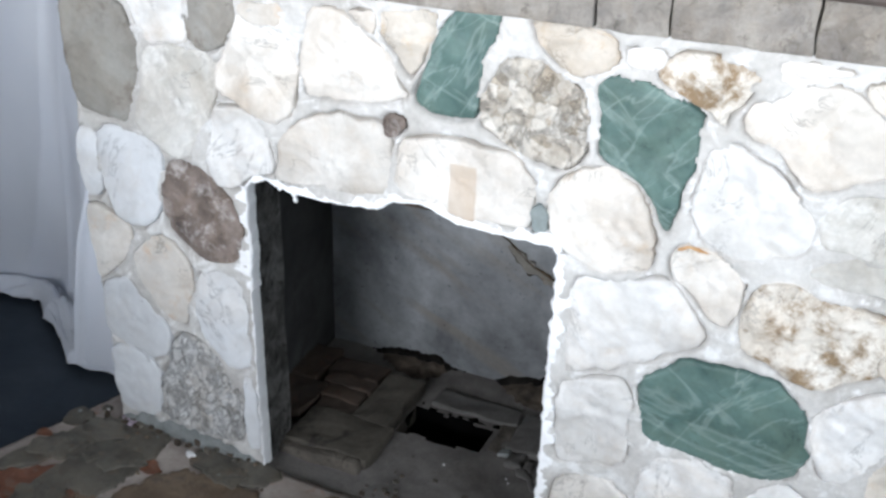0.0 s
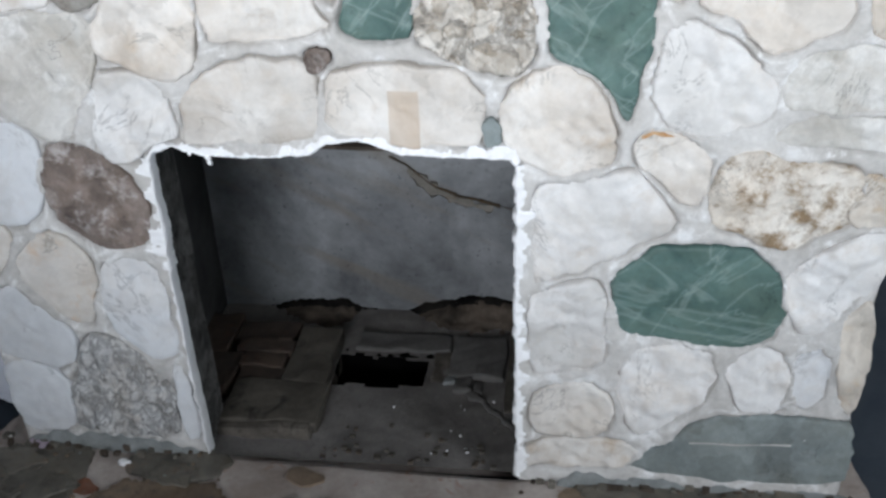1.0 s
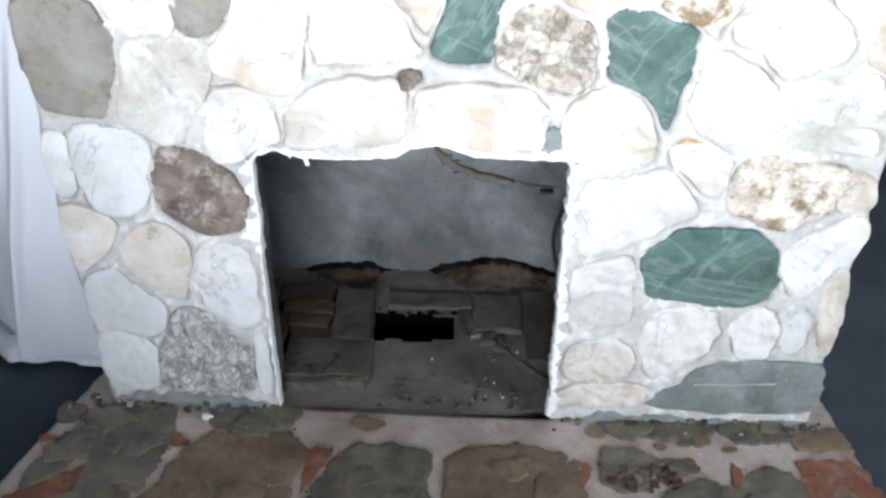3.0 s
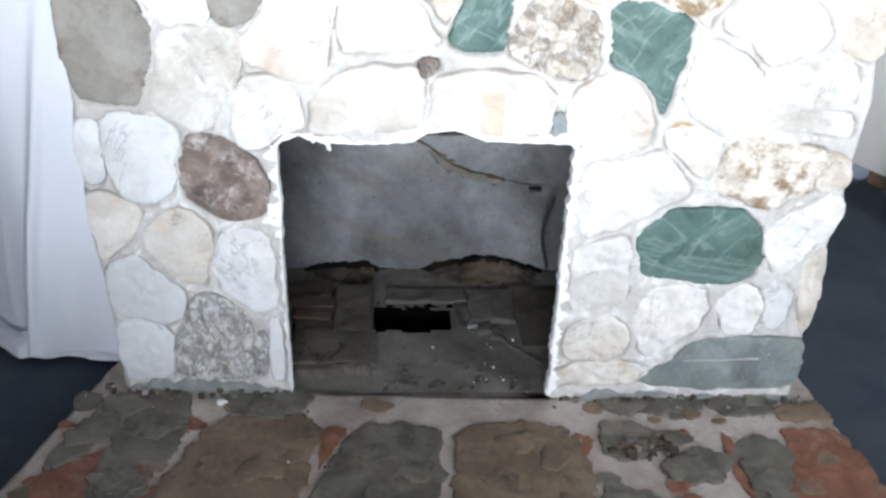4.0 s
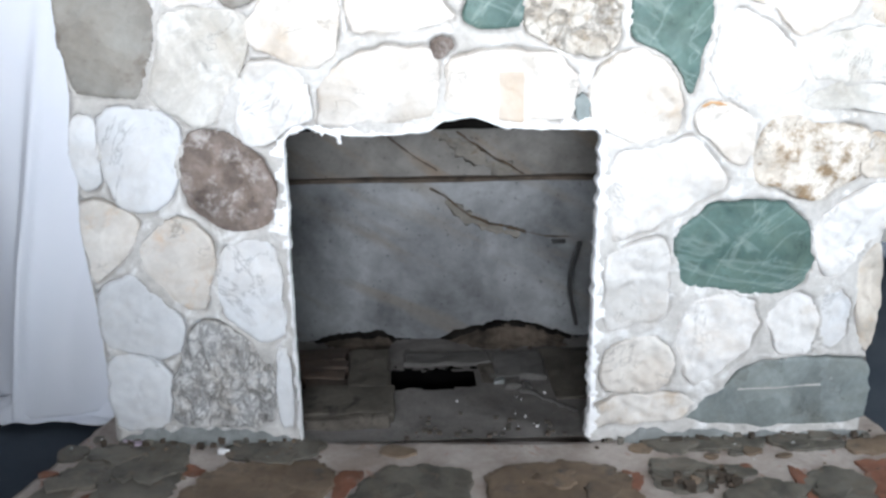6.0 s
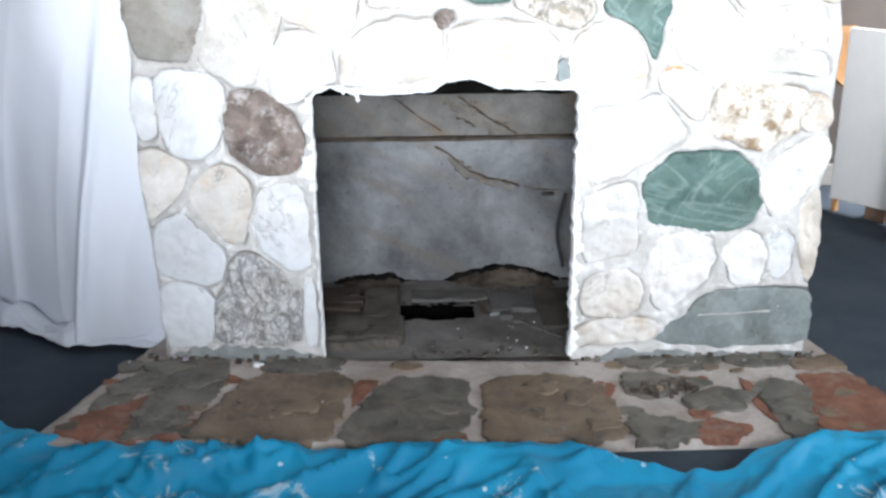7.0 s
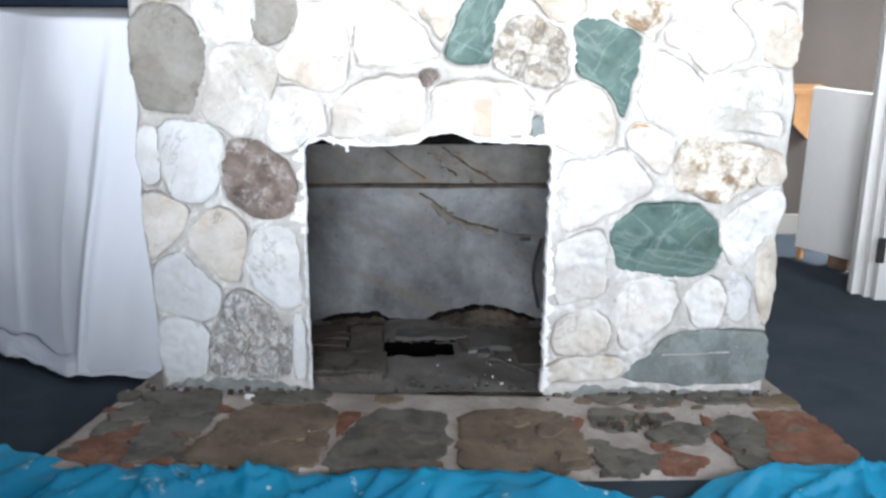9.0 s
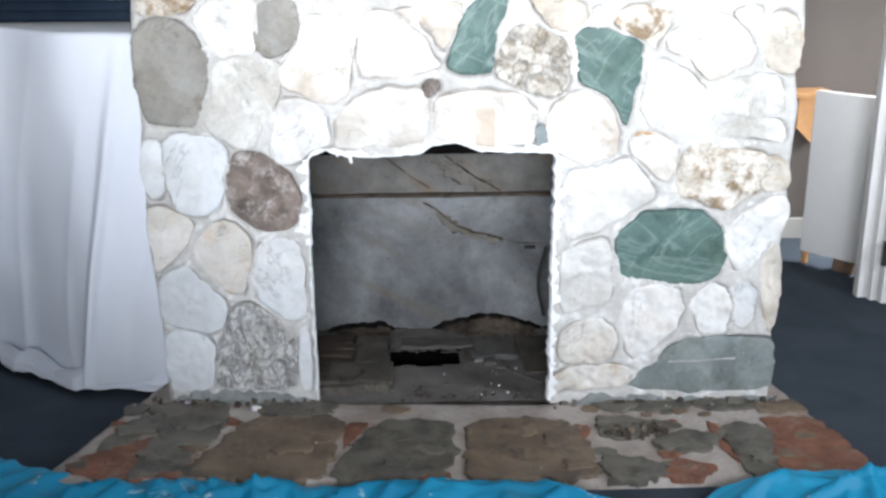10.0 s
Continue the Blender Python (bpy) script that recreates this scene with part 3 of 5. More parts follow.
stone("cool", (-0.512, 0.503), (-0.486, 0.529), (-0.436, 0.540), (-0.395, 0.527), (-0.382, 0.458), (-0.379, 0.352), (-0.376, 0.299), (-0.424, 0.281), (-0.481, 0.327), (-0.520, 0.364), (-0.527, 0.443))
stone("cool", (-0.798, 0.234), (-0.771, 0.255), (-0.720, 0.254), (-0.672, 0.228), (-0.656, 0.195), (-0.665, 0.140), (-0.670, 0.065), (-0.787, 0.058), (-0.800, 0.142))
stone("rough", (-0.650, 0.176), (-0.620, 0.249), (-0.599, 0.311), (-0.572, 0.338), (-0.530, 0.333), (-0.491, 0.301), (-0.442, 0.255), (-0.419, 0.209), (-0.415, 0.135), (-0.418, 0.061), (-0.641, 0.061), (-0.654, 0.121))
stone("cool", (-0.400, 0.263), (-0.373, 0.271), (-0.369, 0.189), (-0.367, 0.060), (-0.401, 0.060), (-0.403, 0.153))
stone("lintel", (-0.267, 0.901), (-0.220, 0.935), (-0.166, 0.963), (-0.098, 0.973), (-0.038, 0.968), (-0.010, 0.946), (-0.009, 0.907), (-0.017, 0.825), (-0.077, 0.812), (-0.159, 0.808), (-0.241, 0.807), (-0.283, 0.805), (-0.272, 0.860))
stone("lintel", (0.008, 0.920), (0.031, 0.948), (0.096, 0.961), (0.170, 0.960), (0.228, 0.957), (0.269, 0.933), (0.294, 0.897), (0.292, 0.840), (0.282, 0.810), (0.201, 0.811), (0.136, 0.809), (0.081, 0.825), (0.003, 0.834))
stone("brown", (-0.019, 0.975), (-0.004, 0.990), (0.017, 0.987), (0.022, 0.971), (0.004, 0.953), (-0.014, 0.953))
stone("slate", (0.292, 0.852), (0.309, 0.865), (0.323, 0.844), (0.319, 0.815), (0.296, 0.806))
stone("green", (0.123, 1.213), (0.213, 1.223), (0.204, 1.187), (0.185, 1.133), (0.173, 1.079), (0.170, 1.019), (0.139, 1.014), (0.093, 1.012), (0.058, 1.020), (0.046, 1.033), (0.060, 1.084), (0.085, 1.141), (0.101, 1.190))
stone("pebble", (0.217, 1.125), (0.252, 1.143), (0.310, 1.133), (0.345, 1.107), (0.375, 1.090), (0.387, 1.045), (0.384, 0.994), (0.366, 0.954), (0.336, 0.948), (0.284, 0.956), (0.222, 0.987), (0.181, 1.009), (0.178, 1.046), (0.197, 1.093))
stone("green", (0.400, 1.102), (0.426, 1.127), (0.458, 1.134), (0.516, 1.117), (0.583, 1.093), (0.592, 1.036), (0.584, 0.994), (0.569, 0.951), (0.564, 0.896), (0.554, 0.862), (0.541, 0.872), (0.523, 0.919), (0.491, 0.947), (0.445, 0.974), (0.412, 0.996), (0.416, 1.048))
stone("cream", (0.325, 0.878), (0.352, 0.926), (0.386, 0.951), (0.431, 0.951), (0.487, 0.936), (0.514, 0.901), (0.528, 0.848), (0.533, 0.791), (0.489, 0.762), (0.427, 0.756), (0.378, 0.776), (0.340, 0.812), (0.326, 0.845))
stone("white", (0.594, 0.916), (0.605, 0.976), (0.614, 1.023), (0.640, 1.043), (0.678, 1.035), (0.728, 1.005), (0.781, 0.955), (0.800, 0.920), (0.802, 0.878), (0.767, 0.857), (0.693, 0.833), (0.643, 0.846), (0.606, 0.874))
stone("cream", (0.661, 1.097), (0.672, 1.117), (0.708, 1.144), (0.767, 1.164), (0.822, 1.168), (0.856, 1.144), (0.888, 1.110), (0.904, 1.073), (0.897, 1.038), (0.852, 1.019), (0.794, 0.987), (0.775, 0.995), (0.730, 1.050), (0.664, 1.068))
stone("rust", (0.507, 1.164), (0.524, 1.184), (0.564, 1.195), (0.663, 1.187), (0.674, 1.165), (0.653, 1.125), (0.628, 1.104), (0.622, 1.079), (0.596, 1.101), (0.543, 1.125), (0.514, 1.141))
stone("tan", (0.276, 1.216), (0.332, 1.218), (0.414, 1.198), (0.427, 1.166), (0.409, 1.143), (0.359, 1.131), (0.327, 1.147), (0.294, 1.178))
stone("white", (0.454, 1.189), (0.512, 1.187), (0.506, 1.157), (0.467, 1.156), (0.452, 1.164))
stone("white", (0.698, 1.206), (0.756, 1.200), (0.824, 1.199), (0.767, 1.183), (0.735, 1.165), (0.708, 1.170))
stone("tan", (0.833, 1.178), (0.882, 1.187), (0.913, 1.181), (0.913, 1.158), (0.897, 1.134), (0.869, 1.145))
stone("tan", (0.938, 1.145), (0.962, 1.175), (1.019, 1.160), (1.039, 1.113), (1.037, 1.035), (1.020, 1.004), (0.984, 1.012), (0.942, 1.036), (0.932, 1.099))
stone("pale", (0.808, 0.926), (0.813, 0.958), (0.859, 0.979), (0.918, 1.001), (0.981, 0.993), (0.999, 0.940), (0.996, 0.897), (0.939, 0.888), (0.866, 0.889), (0.823, 0.891))
stone("pale", (0.800, 0.828), (0.828, 0.865), (0.877, 0.878), (0.942, 0.874), (0.996, 0.876), (1.014, 0.808), (0.962, 0.817), (0.914, 0.827), (0.848, 0.823))
stone("cream", (0.568, 0.802), (0.580, 0.832), (0.604, 0.844), (0.644, 0.835), (0.686, 0.812), (0.705, 0.781), (0.700, 0.739), (0.680, 0.694), (0.647, 0.714), (0.608, 0.755), (0.575, 0.774))
stone("white", (0.396, 0.725), (0.460, 0.728), (0.551, 0.765), (0.577, 0.751), (0.612, 0.708), (0.653, 0.666), (0.635, 0.638), (0.575, 0.603), (0.492, 0.557), (0.411, 0.524), (0.389, 0.520), (0.383, 0.661))
stone("rust", (0.715, 0.700), (0.718, 0.754), (0.733, 0.790), (0.784, 0.805), (0.834, 0.793), (0.893, 0.785), (0.960, 0.777), (0.976, 0.717), (0.965, 0.673), (0.917, 0.647), (0.883, 0.611), (0.832, 0.615), (0.773, 0.642), (0.722, 0.646))
stone("tan", (0.960, 0.765), (1.031, 0.752), (1.043, 0.676), (0.982, 0.657), (0.955, 0.681), (0.959, 0.728))
stone("green", (0.543, 0.533), (0.578, 0.572), (0.629, 0.597), (0.721, 0.609), (0.784, 0.600), (0.829, 0.570), (0.857, 0.523), (0.874, 0.447), (0.844, 0.400), (0.793, 0.375), (0.727, 0.383), (0.648, 0.400), (0.570, 0.402), (0.553, 0.413))
stone("white", (0.866, 0.542), (0.888, 0.577), (0.936, 0.610), (0.991, 0.640), (1.036, 0.639), (1.053, 0.605), (1.044, 0.557), (1.003, 0.506), (0.965, 0.454), (0.934, 0.419), (0.896, 0.428), (0.878, 0.481))
stone("tan", (0.981, 0.462), (1.025, 0.502), (1.044, 0.435), (1.043, 0.328), (1.032, 0.219), (1.008, 0.238), (0.990, 0.311), (0.991, 0.382))
stone("white", (0.566, 0.318), (0.590, 0.362), (0.665, 0.379), (0.734, 0.360), (0.754, 0.315), (0.740, 0.252), (0.700, 0.207), (0.650, 0.161), (0.617, 0.134), (0.593, 0.162), (0.566, 0.246))
stone("white", (0.778, 0.341), (0.835, 0.376), (0.887, 0.357), (0.897, 0.276), (0.888, 0.221), (0.811, 0.223), (0.787, 0.278))
stone("cool", (0.904, 0.357), (0.945, 0.383), (0.973, 0.347), (0.976, 0.275), (0.947, 0.239), (0.909, 0.249))
stone("white", (0.375, 0.481), (0.425, 0.506), (0.507, 0.527), (0.525, 0.496), (0.533, 0.390), (0.523, 0.319), (0.430, 0.302), (0.380, 0.294))
stone("cream", (0.385, 0.231), (0.432, 0.266), (0.499, 0.279), (0.544, 0.237), (0.554, 0.191), (0.530, 0.136), (0.453, 0.128), (0.383, 0.138))
stone("cream", (0.375, 0.111), (0.540, 0.121), (0.583, 0.116), (0.619, 0.087), (0.568, 0.051), (0.473, 0.043), (0.403, 0.044), (0.372, 0.026))
stone("slate", (0.595, 0.041), (0.619, 0.097), (0.686, 0.133), (0.727, 0.178), (0.795, 0.205), (0.950, 0.202), (1.020, 0.201), (1.044, 0.154), (1.046, 0.088), (1.042, 0.032), (0.841, 0.026))
stone("cream", (-0.189, 1.177), (-0.122, 1.184), (-0.070, 1.143), (-0.024, 1.105), (0.005, 1.060), (0.025, 1.035), (-0.025, 1.019), (-0.122, 1.013), (-0.192, 1.005), (-0.203, 1.036), (-0.202, 1.115))
stone("tan", (-0.032, 1.195), (0.084, 1.208), (0.079, 1.172), (0.052, 1.121), (0.034, 1.081), (0.023, 1.090), (-0.000, 1.125), (-0.023, 1.148), (-0.032, 1.169))
stone("cream", (-0.098, 1.187), (-0.040, 1.194), (-0.046, 1.151), (-0.058, 1.155), (-0.087, 1.173))
stone("peach", (-0.350, 1.171), (-0.242, 1.184), (-0.251, 1.133), (-0.310, 1.136), (-0.349, 1.148))

# the ragged edge of the opening: (x, z) along its top
HALF, HEAD = 0.356, [(-0.356, 0.772), (-0.345, 0.79), (-0.302, 0.802), (-0.243, 0.784), (-0.117, 0.781), (-0.037, 0.792), (0.0, 0.815), (0.06, 0.821), (0.109, 0.804), (0.141, 0.794), (0.222, 0.789), (0.345, 0.789), (0.356, 0.776)]
BREAST = (-0.835, 1.06, 0.0, 1.215)
# the uneven outer edges of the stonework: (z, x)
SIDE_L = [(0.0, -0.802), (0.16, -0.804), (0.306, -0.808), (0.395, -0.813), (0.465, -0.82), (0.585, -0.826), (0.703, -0.819), (0.802, -0.826), (0.866, -0.815), (0.96, -0.818), (1.04, -0.825), (1.132, -0.82), (1.22, -0.815)]
SIDE_R = [(0.0, 1.042), (0.163, 1.044), (0.219, 1.033), (0.382, 1.046), (0.47, 1.034), (0.557, 1.041), (0.608, 1.053), (0.66, 1.04), (0.793, 1.044), (0.907, 1.05), (1.003, 1.032), (1.113, 1.047), (1.22, 1.041)]


def inside(px, pz, poly):
    hit = np.zeros(px.shape, bool)
    for a, b in zip(poly, poly[1:] + poly[:1]):
        if a.y == b.y:
            continue
        cross = ((a.y > pz) != (b.y > pz)) & (px < (b.x - a.x) * (pz - a.y) / (b.y - a.y) + a.x)
        hit ^= cross
    return hit


def mortar_face():
    """The bed of mortar: ridged between the stones, drawn back into a dark line along each of them."""
    step = 0.0046
    xs = np.arange(BREAST[0], BREAST[1] + step, step)
    zs = np.arange(BREAST[2], BREAST[3] + step, step)
    gx, gz = np.meshgrid(xs, zs)
    dist = np.full(gx.shape, 0.5)
    within = np.zeros(gx.shape, bool)
    for edge in OUTLINES:
        lo = np.array([min(p.x for p in edge), min(p.y for p in edge)]) - 0.06
        hi = np.array([max(p.x for p in edge), max(p.y for p in edge)]) + 0.06
        i0, i1 = np.searchsorted(xs, lo[0]), np.searchsorted(xs, hi[0])
        j0, j1 = np.searchsorted(zs, lo[1]), np.searchsorted(zs, hi[1])
        if i0 >= i1 or j0 >= j1:
            continue
        bx, bz = gx[j0:j1, i0:i1], gz[j0:j1, i0:i1]
        d = np.full(bx.shape, 0.5)
        for a, b in zip(edge, edge[1:] + edge[:1]):
            ex, ez = b.x - a.x, b.y - a.y
            ll = ex * ex + ez * ez + 1e-12
            t = np.clip(((bx - a.x) * ex + (bz - a.y) * ez) / ll, 0, 1)
            d = np.minimum(d, np.hypot(bx - a.x - t * ex, bz - a.y - t * ez))
        dist[j0:j1, i0:i1] = np.minimum(dist[j0:j1, i0:i1], d)
        within[j0:j1, i0:i1] |= inside(bx, bz, edge)
    bm = bmesh.new()
    rows = []
    for j in range(len(zs)):
        row = []
        for i in range(len(xs)):
            x, z = float(gx[j, i]), float(gz[j, i])
            d = float(dist[j, i])
            s = min(max((d - 0.0015) / 0.0075, 0), 1)
            s = s * s * (3 - 2 * s)
            deep = min(max(0.12 + 2.2 * noise.noise(Vector((x * 6.5, z * 8.5, 7.7))), 0.0), 1.0)
            bead = 0.0145 + 0.003 * min(1, d / 0.02)
            h = bead - (1 - s) * 0.017 * deep
            if within[j, i]:
                lap = 0.004 + 0.012 * noise.noise(Vector((x * 9, z * 9, 4.4))) + 0.006 * noise.noise(Vector((x * 33, z * 33, 1.4)))
                h = 0.0165 - 0.5 * d if d < lap and deep < 0.1 else -0.012
            x0, x1 = lerp_table(z, SIDE_L), lerp_table(z, SIDE_R)
            rim = min(x - x0, x1 - x)
            if rim < 0.02:
                h -= 0.02 * (1 - max(rim, 0) / 0.02) ** 2
            x = min(max(x, x0), x1)
            h += 0.004 * noise.noise(Vector((x * 25, z * 25, 0.3))) + 0.002 * noise.noise(Vector((x * 80, z * 80, 2.3)))
            row.append(bm.verts.new((x, -h, z)))
        rows.append(row)
    for j in range(len(zs) - 1):
        for i in range(len(xs) - 1):
            x, z = xs[i] + step / 2, zs[j] + step / 2
            if abs(x) < HALF and z < lerp_table(x, HEAD) or not lerp_table(z, SIDE_L) - step < x < lerp_table(z, SIDE_R) + step:
                continue
            bm.faces.new((rows[j][i], rows[j][i + 1], rows[j + 1][i + 1], rows[j + 1][i]))
    bmesh.ops.delete(bm, geom=[v for v in bm.verts if not v.link_faces], context="VERTS")
    return bm


part("mortar", mortar_face(), MORTAR, fire, "pale grey raised mortar joints", smooth=True)

# body of the breast round the firebox
for name, lo, hi in (("left_pier", (-0.79, 0.016, 0.0), (-0.52, 0.9, 1.24)), ("right_pier", (0.62, 0.016, 0.0), (1.02, 0.9, 1.24)),
                     ("rear_wall", (-0.52, 0.7, -0.2), (0.62, 0.9, 1.24)), ("lintel", (-0.52, 0.03, 0.86), (0.62, 0.14, 1.24)), ("cap", (-0.52, 0.14, 1.16), (0.62, 0.7, 1.24))):
    part(name, bevelled(lo, hi, 0.006), MORTAR, fire)
def side_return(table, sx, seed):
    """The rough flank of the breast, from the edge of its face back to the wall."""
    def point(u, v):
        z, y = 1.24 * v, 0.002 + 0.9 * u
        lump = noise.noise(Vector((y * 7, z * 7, seed))) * 0.018 * min(1, u * 9) + 0.004 * noise.noise(Vector((y * 40, z * 40, seed)))
        return (lerp_table(z, table) + sx * (lump * 0.6 - 0.012 * min(1, u * 4)), y, z)
    return sheet(70, 110, point)


part("flank", side_return(SIDE_L, -1, 3.0), MORTAR, fire, "rough mortared side of the chimney breast", True)
part("flank", side_return(SIDE_R, 1, 8.0), MORTAR, fire, "rough mortared side of the chimney breast", True)
for sx in (-1, 1):
    lo, hi = sorted((sx * (0.362 if sx < 0 else 0.388), sx * (0.52 if sx < 0 else 0.62)))
    bm = rugged_box((lo, 0.012, -0.01), (hi, 0.13, 0.87), 6, 0.006, 16, sx * 3.0, 0.01)
    part("jamb", bm, JAMB, fire, "soot-blackened crumbling side of the opening")

# lintel's underside, following the ragged edge
bm = sheet(60, 5, lambda u, v: (-HALF + 2 * HALF * u, 0.006 + 0.13 * v, lerp_table(-HALF + 2 * HALF * u, HEAD) + 0.01 + 0.03 * v + 0.004 * noise.noise(Vector((u * 30, v * 6, 1)))))
part("lintel_underside", bm, JAMB, fire, "sooty underside of the lintel")

# crumbled white plaster round the opening
def crust(path, inner, outer, seed, thick=0.007, step=0.004):
    """A broken crust of plaster along a line: inner and outer are its reach to either side."""
    line = [Vector(p) for p in path]
    pts = []
    for a, b in zip(line, line[1:]):
        k = max(1, round((b - a).length / step))
        pts += [a.lerp(b, i / k) for i in range(k)]
    pts.append(line[-1])
    bm = bmesh.new()
    rows = []
    for i, p in enumerate(pts):
        t = (pts[min(i + 2, len(pts) - 1)] - pts[max(i - 2, 0)]).normalized()
        side = Vector((-t.y, t.x))
        s0 = i * step
        chip = math.floor(2.5 * noise.noise(Vector((s0 * 40, seed, 1))) + 2.5 * noise.noise(Vector((s0 * 14, seed, 3)))) / 2.5
        chip2 = math.floor(3 * noise.noise(Vector((s0 * 33, seed, 7))) + 2 * noise.noise(Vector((s0 * 11, seed, 9)))) / 3
        a = inner * max(0.15, 0.85 + 0.7 * chip)
        b = outer * max(0.12, 0.8 + 0.9 * chip2)
        d = 0.015 + thick * (0.8 + 0.6 * noise.noise(Vector((s0 * 60, seed, 5))))
        prof = [(-a, -0.012), (-a * 0.95, d * 0.75), (-a * 0.35, d), (b * 0.4, d * 0.96), (b * 0.93, d * 0.8), (b, 0.0)]
        row = []
        for off, dep in prof:
            q = p + side * off
            row.append(bm.verts.new(on_wall(q.x, q.y, dep + 0.0015 * noise.noise(Vector((q.x * 200, q.y * 200, seed))))))
        rows.append(row)
    for a, b in zip(rows, rows[1:]):
        for k in range(5):
            bm.faces.new((a[k], a[k + 1], b[k + 1], b[k]))
    bmesh.ops.recalc_face_normals(bm, faces=bm.faces[:])
    return bm


part("plaster_edge", crust(HEAD, 0.007, 0.017, 1.3), PLASTER, fire, "bright white crumbled plaster along the lintel")
part("plaster_edge", crust([(-0.357, 0.52), (-0.355, 0.6), (-0.357, 0.70), (-0.356, 0.775)], 0.006, 0.03, 2.7), PLASTER, fire, "bright white plaster on the upper jamb")
part("plaster_edge", crust([(-0.351, 0.02), (-0.354, 0.15), (-0.356, 0.35), (-0.357, 0.52)], 0.003, 0.009, 3.1), PLASTER, fire, "thin white plaster on the lower jamb")
part("plaster_edge", crust([(0.357, 0.775), (0.358, 0.7), (0.356, 0.6), (0.354, 0.45), (0.355, 0.3), (0.354, 0.12), (0.355, 0.01)], 0.01, 0.024, 4.9), PLASTER, fire, "bright white plaster along the jamb")
for x, z, r in ((-0.235, 0.778, 0.007), (-0.233, 0.767, 0.006), (-0.27, 0.785, 0.005), (-0.05, 0.79, 0.005)):
    bm = bmesh.new()
    bmesh.ops.create_icosphere(bm, subdivisions=2, radius=r)
    for v in bm.verts:
        v.co = v.co * (1 + 0.4 * noise.noise(v.co * 160 + Vector((x * 50, z, 0)))) + Vector((x, -0.016, z))
    part("plaster_lump", bm, PLASTER, fire, smooth=True)

# firebox
BACK = 0.62
LEDGE = 0.505
bm = sheet(70, 40, lambda u, v: (-0.53 + 1.16 * u, BACK + 0.006 * noise.noise(Vector((u * 9, v * 5, 4))) + 0.002 * noise.noise(Vector((u * 50, v * 30, 4))), -0.1 + (LEDGE + 0.1) * v))
fb = part("firebox", bm, CONCRETE, fire, "grey sooty concrete lining", True)
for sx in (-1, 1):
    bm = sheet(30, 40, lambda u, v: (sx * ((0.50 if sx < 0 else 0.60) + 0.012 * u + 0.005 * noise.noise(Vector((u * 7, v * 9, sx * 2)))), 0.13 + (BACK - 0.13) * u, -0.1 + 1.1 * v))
    part("side_wall", bm, DARK_SIDE, fb, smooth=True)
bm = rugged_box((-0.53, BACK - 0.022, LEDGE - 0.005), (0.62, BACK + 0.03, LEDGE + 0.006), 12, 0.004, 30, 2.0, 0.004)
part("ledge", bm, RUBBLE, fb, "dark gritty ledge across the back")
def plate_point(u, v):
    x = -0.53 + 1.16 * u
    top = 0.155 + 0.008 * noise.noise(Vector((u * 16, 2, 1)))
    return (x, BACK + 0.01 - 0.22 * v * top / 0.6 + 0.004 * noise.noise(Vector((u * 8, v * 2, 7))), LEDGE + top * v)


part("smoke_plate", sheet(60, 12, plate_point), PLATE, fb, "rust-streaked sloping smoke plate", True)
# Black throat added: the lintel's shadow over the plate, put into its colour.
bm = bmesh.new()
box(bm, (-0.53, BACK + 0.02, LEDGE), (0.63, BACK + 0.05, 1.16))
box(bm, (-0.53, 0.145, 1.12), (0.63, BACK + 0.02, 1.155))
part("smoke_chamber", bm, MATT_BLACK, fb, "black throat standing in for the lintel's shadow above the plate")


def on_back(u, v, d):
    return (u, BACK - 0.004 - d, v)


def on_plate(u, v, d):
    k = (v - LEDGE) / 0.6
    return (u, BACK + 0.004 - 0.22 * k - d, v)


part("crack", lumpy_strand([(-0.015, 0.478), (0.03, 0.455), (0.08, 0.41), (0.105, 0.392), (0.13, 0.384), (0.16, 0.368), (0.2, 0.362), (0.27, 0.34)], 0.0042, 6.0, 0.05, place=on_back), RUST, fb, "rusty diagonal crack in the lining", True)
part("crack", lumpy_strand([(0.27, 0.34), (0.33, 0.325), (0.4, 0.322)], 0.002, 7.0, 0.5, place=on_back), RUST, fb, "", True)
part("crack", lumpy_strand([(0.06, 0.655), (0.12, 0.61), (0.17, 0.57), (0.2, 0.555), (0.26, 0.515)], 0.005, 8.0, 0.05, place=on_plate), RUST, fb, "", True)
part("crack", lumpy_strand([(-0.14, 0.65), (-0.06, 0.58), (0.01, 0.53)], 0.002, 9.0, 0.05, place=on_plate), RUST, fb, "", True)
bm = bevelled((0.345, BACK - 0.02, 0.306), (0.385, BACK, 0.316), 0.003)
part("stain", lumpy_strand([(0.03, 0.44), (0.1, 0.385), (0.17, 0.352), (0.25, 0.328)], 0.017, 16.0, 0.004, place=on_back), HALO, fb, "tan rust run below the crack", True)
part("stain", lumpy_strand([(0.02, 0.645), (0.1, 0.585), (0.16, 0.55), (0.22, 0.518)], 0.024, 17.0, 0.004, place=on_plate), HALO, fb, "tan rust run on the plate", True)
part("bolt", bm, DARK_METAL, fb, "small dark bolt")
hook = bpy.data.curves.new("hook", "CURVE")
hook.dimensions, hook.bevel_depth, hook.bevel_resolution = "3D", 0.006, 3
sp = hook.splines.new("BEZIER")
sp.bezier_points.add(2)
for bp, co in zip(sp.bezier_points, ((0.408, 0.5, 0.345), (0.384, 0.5, 0.22), (0.406, 0.5, 0.09))):
    bp.co, bp.handle_left_type, bp.handle_right_type = co, "AUTO", "AUTO"
hook_ob = new("hook", hook)
hook.materials.append(DARK_METAL)
hook_ob.parent = fb
hook_ob["label"] = "bent dark iron rod"

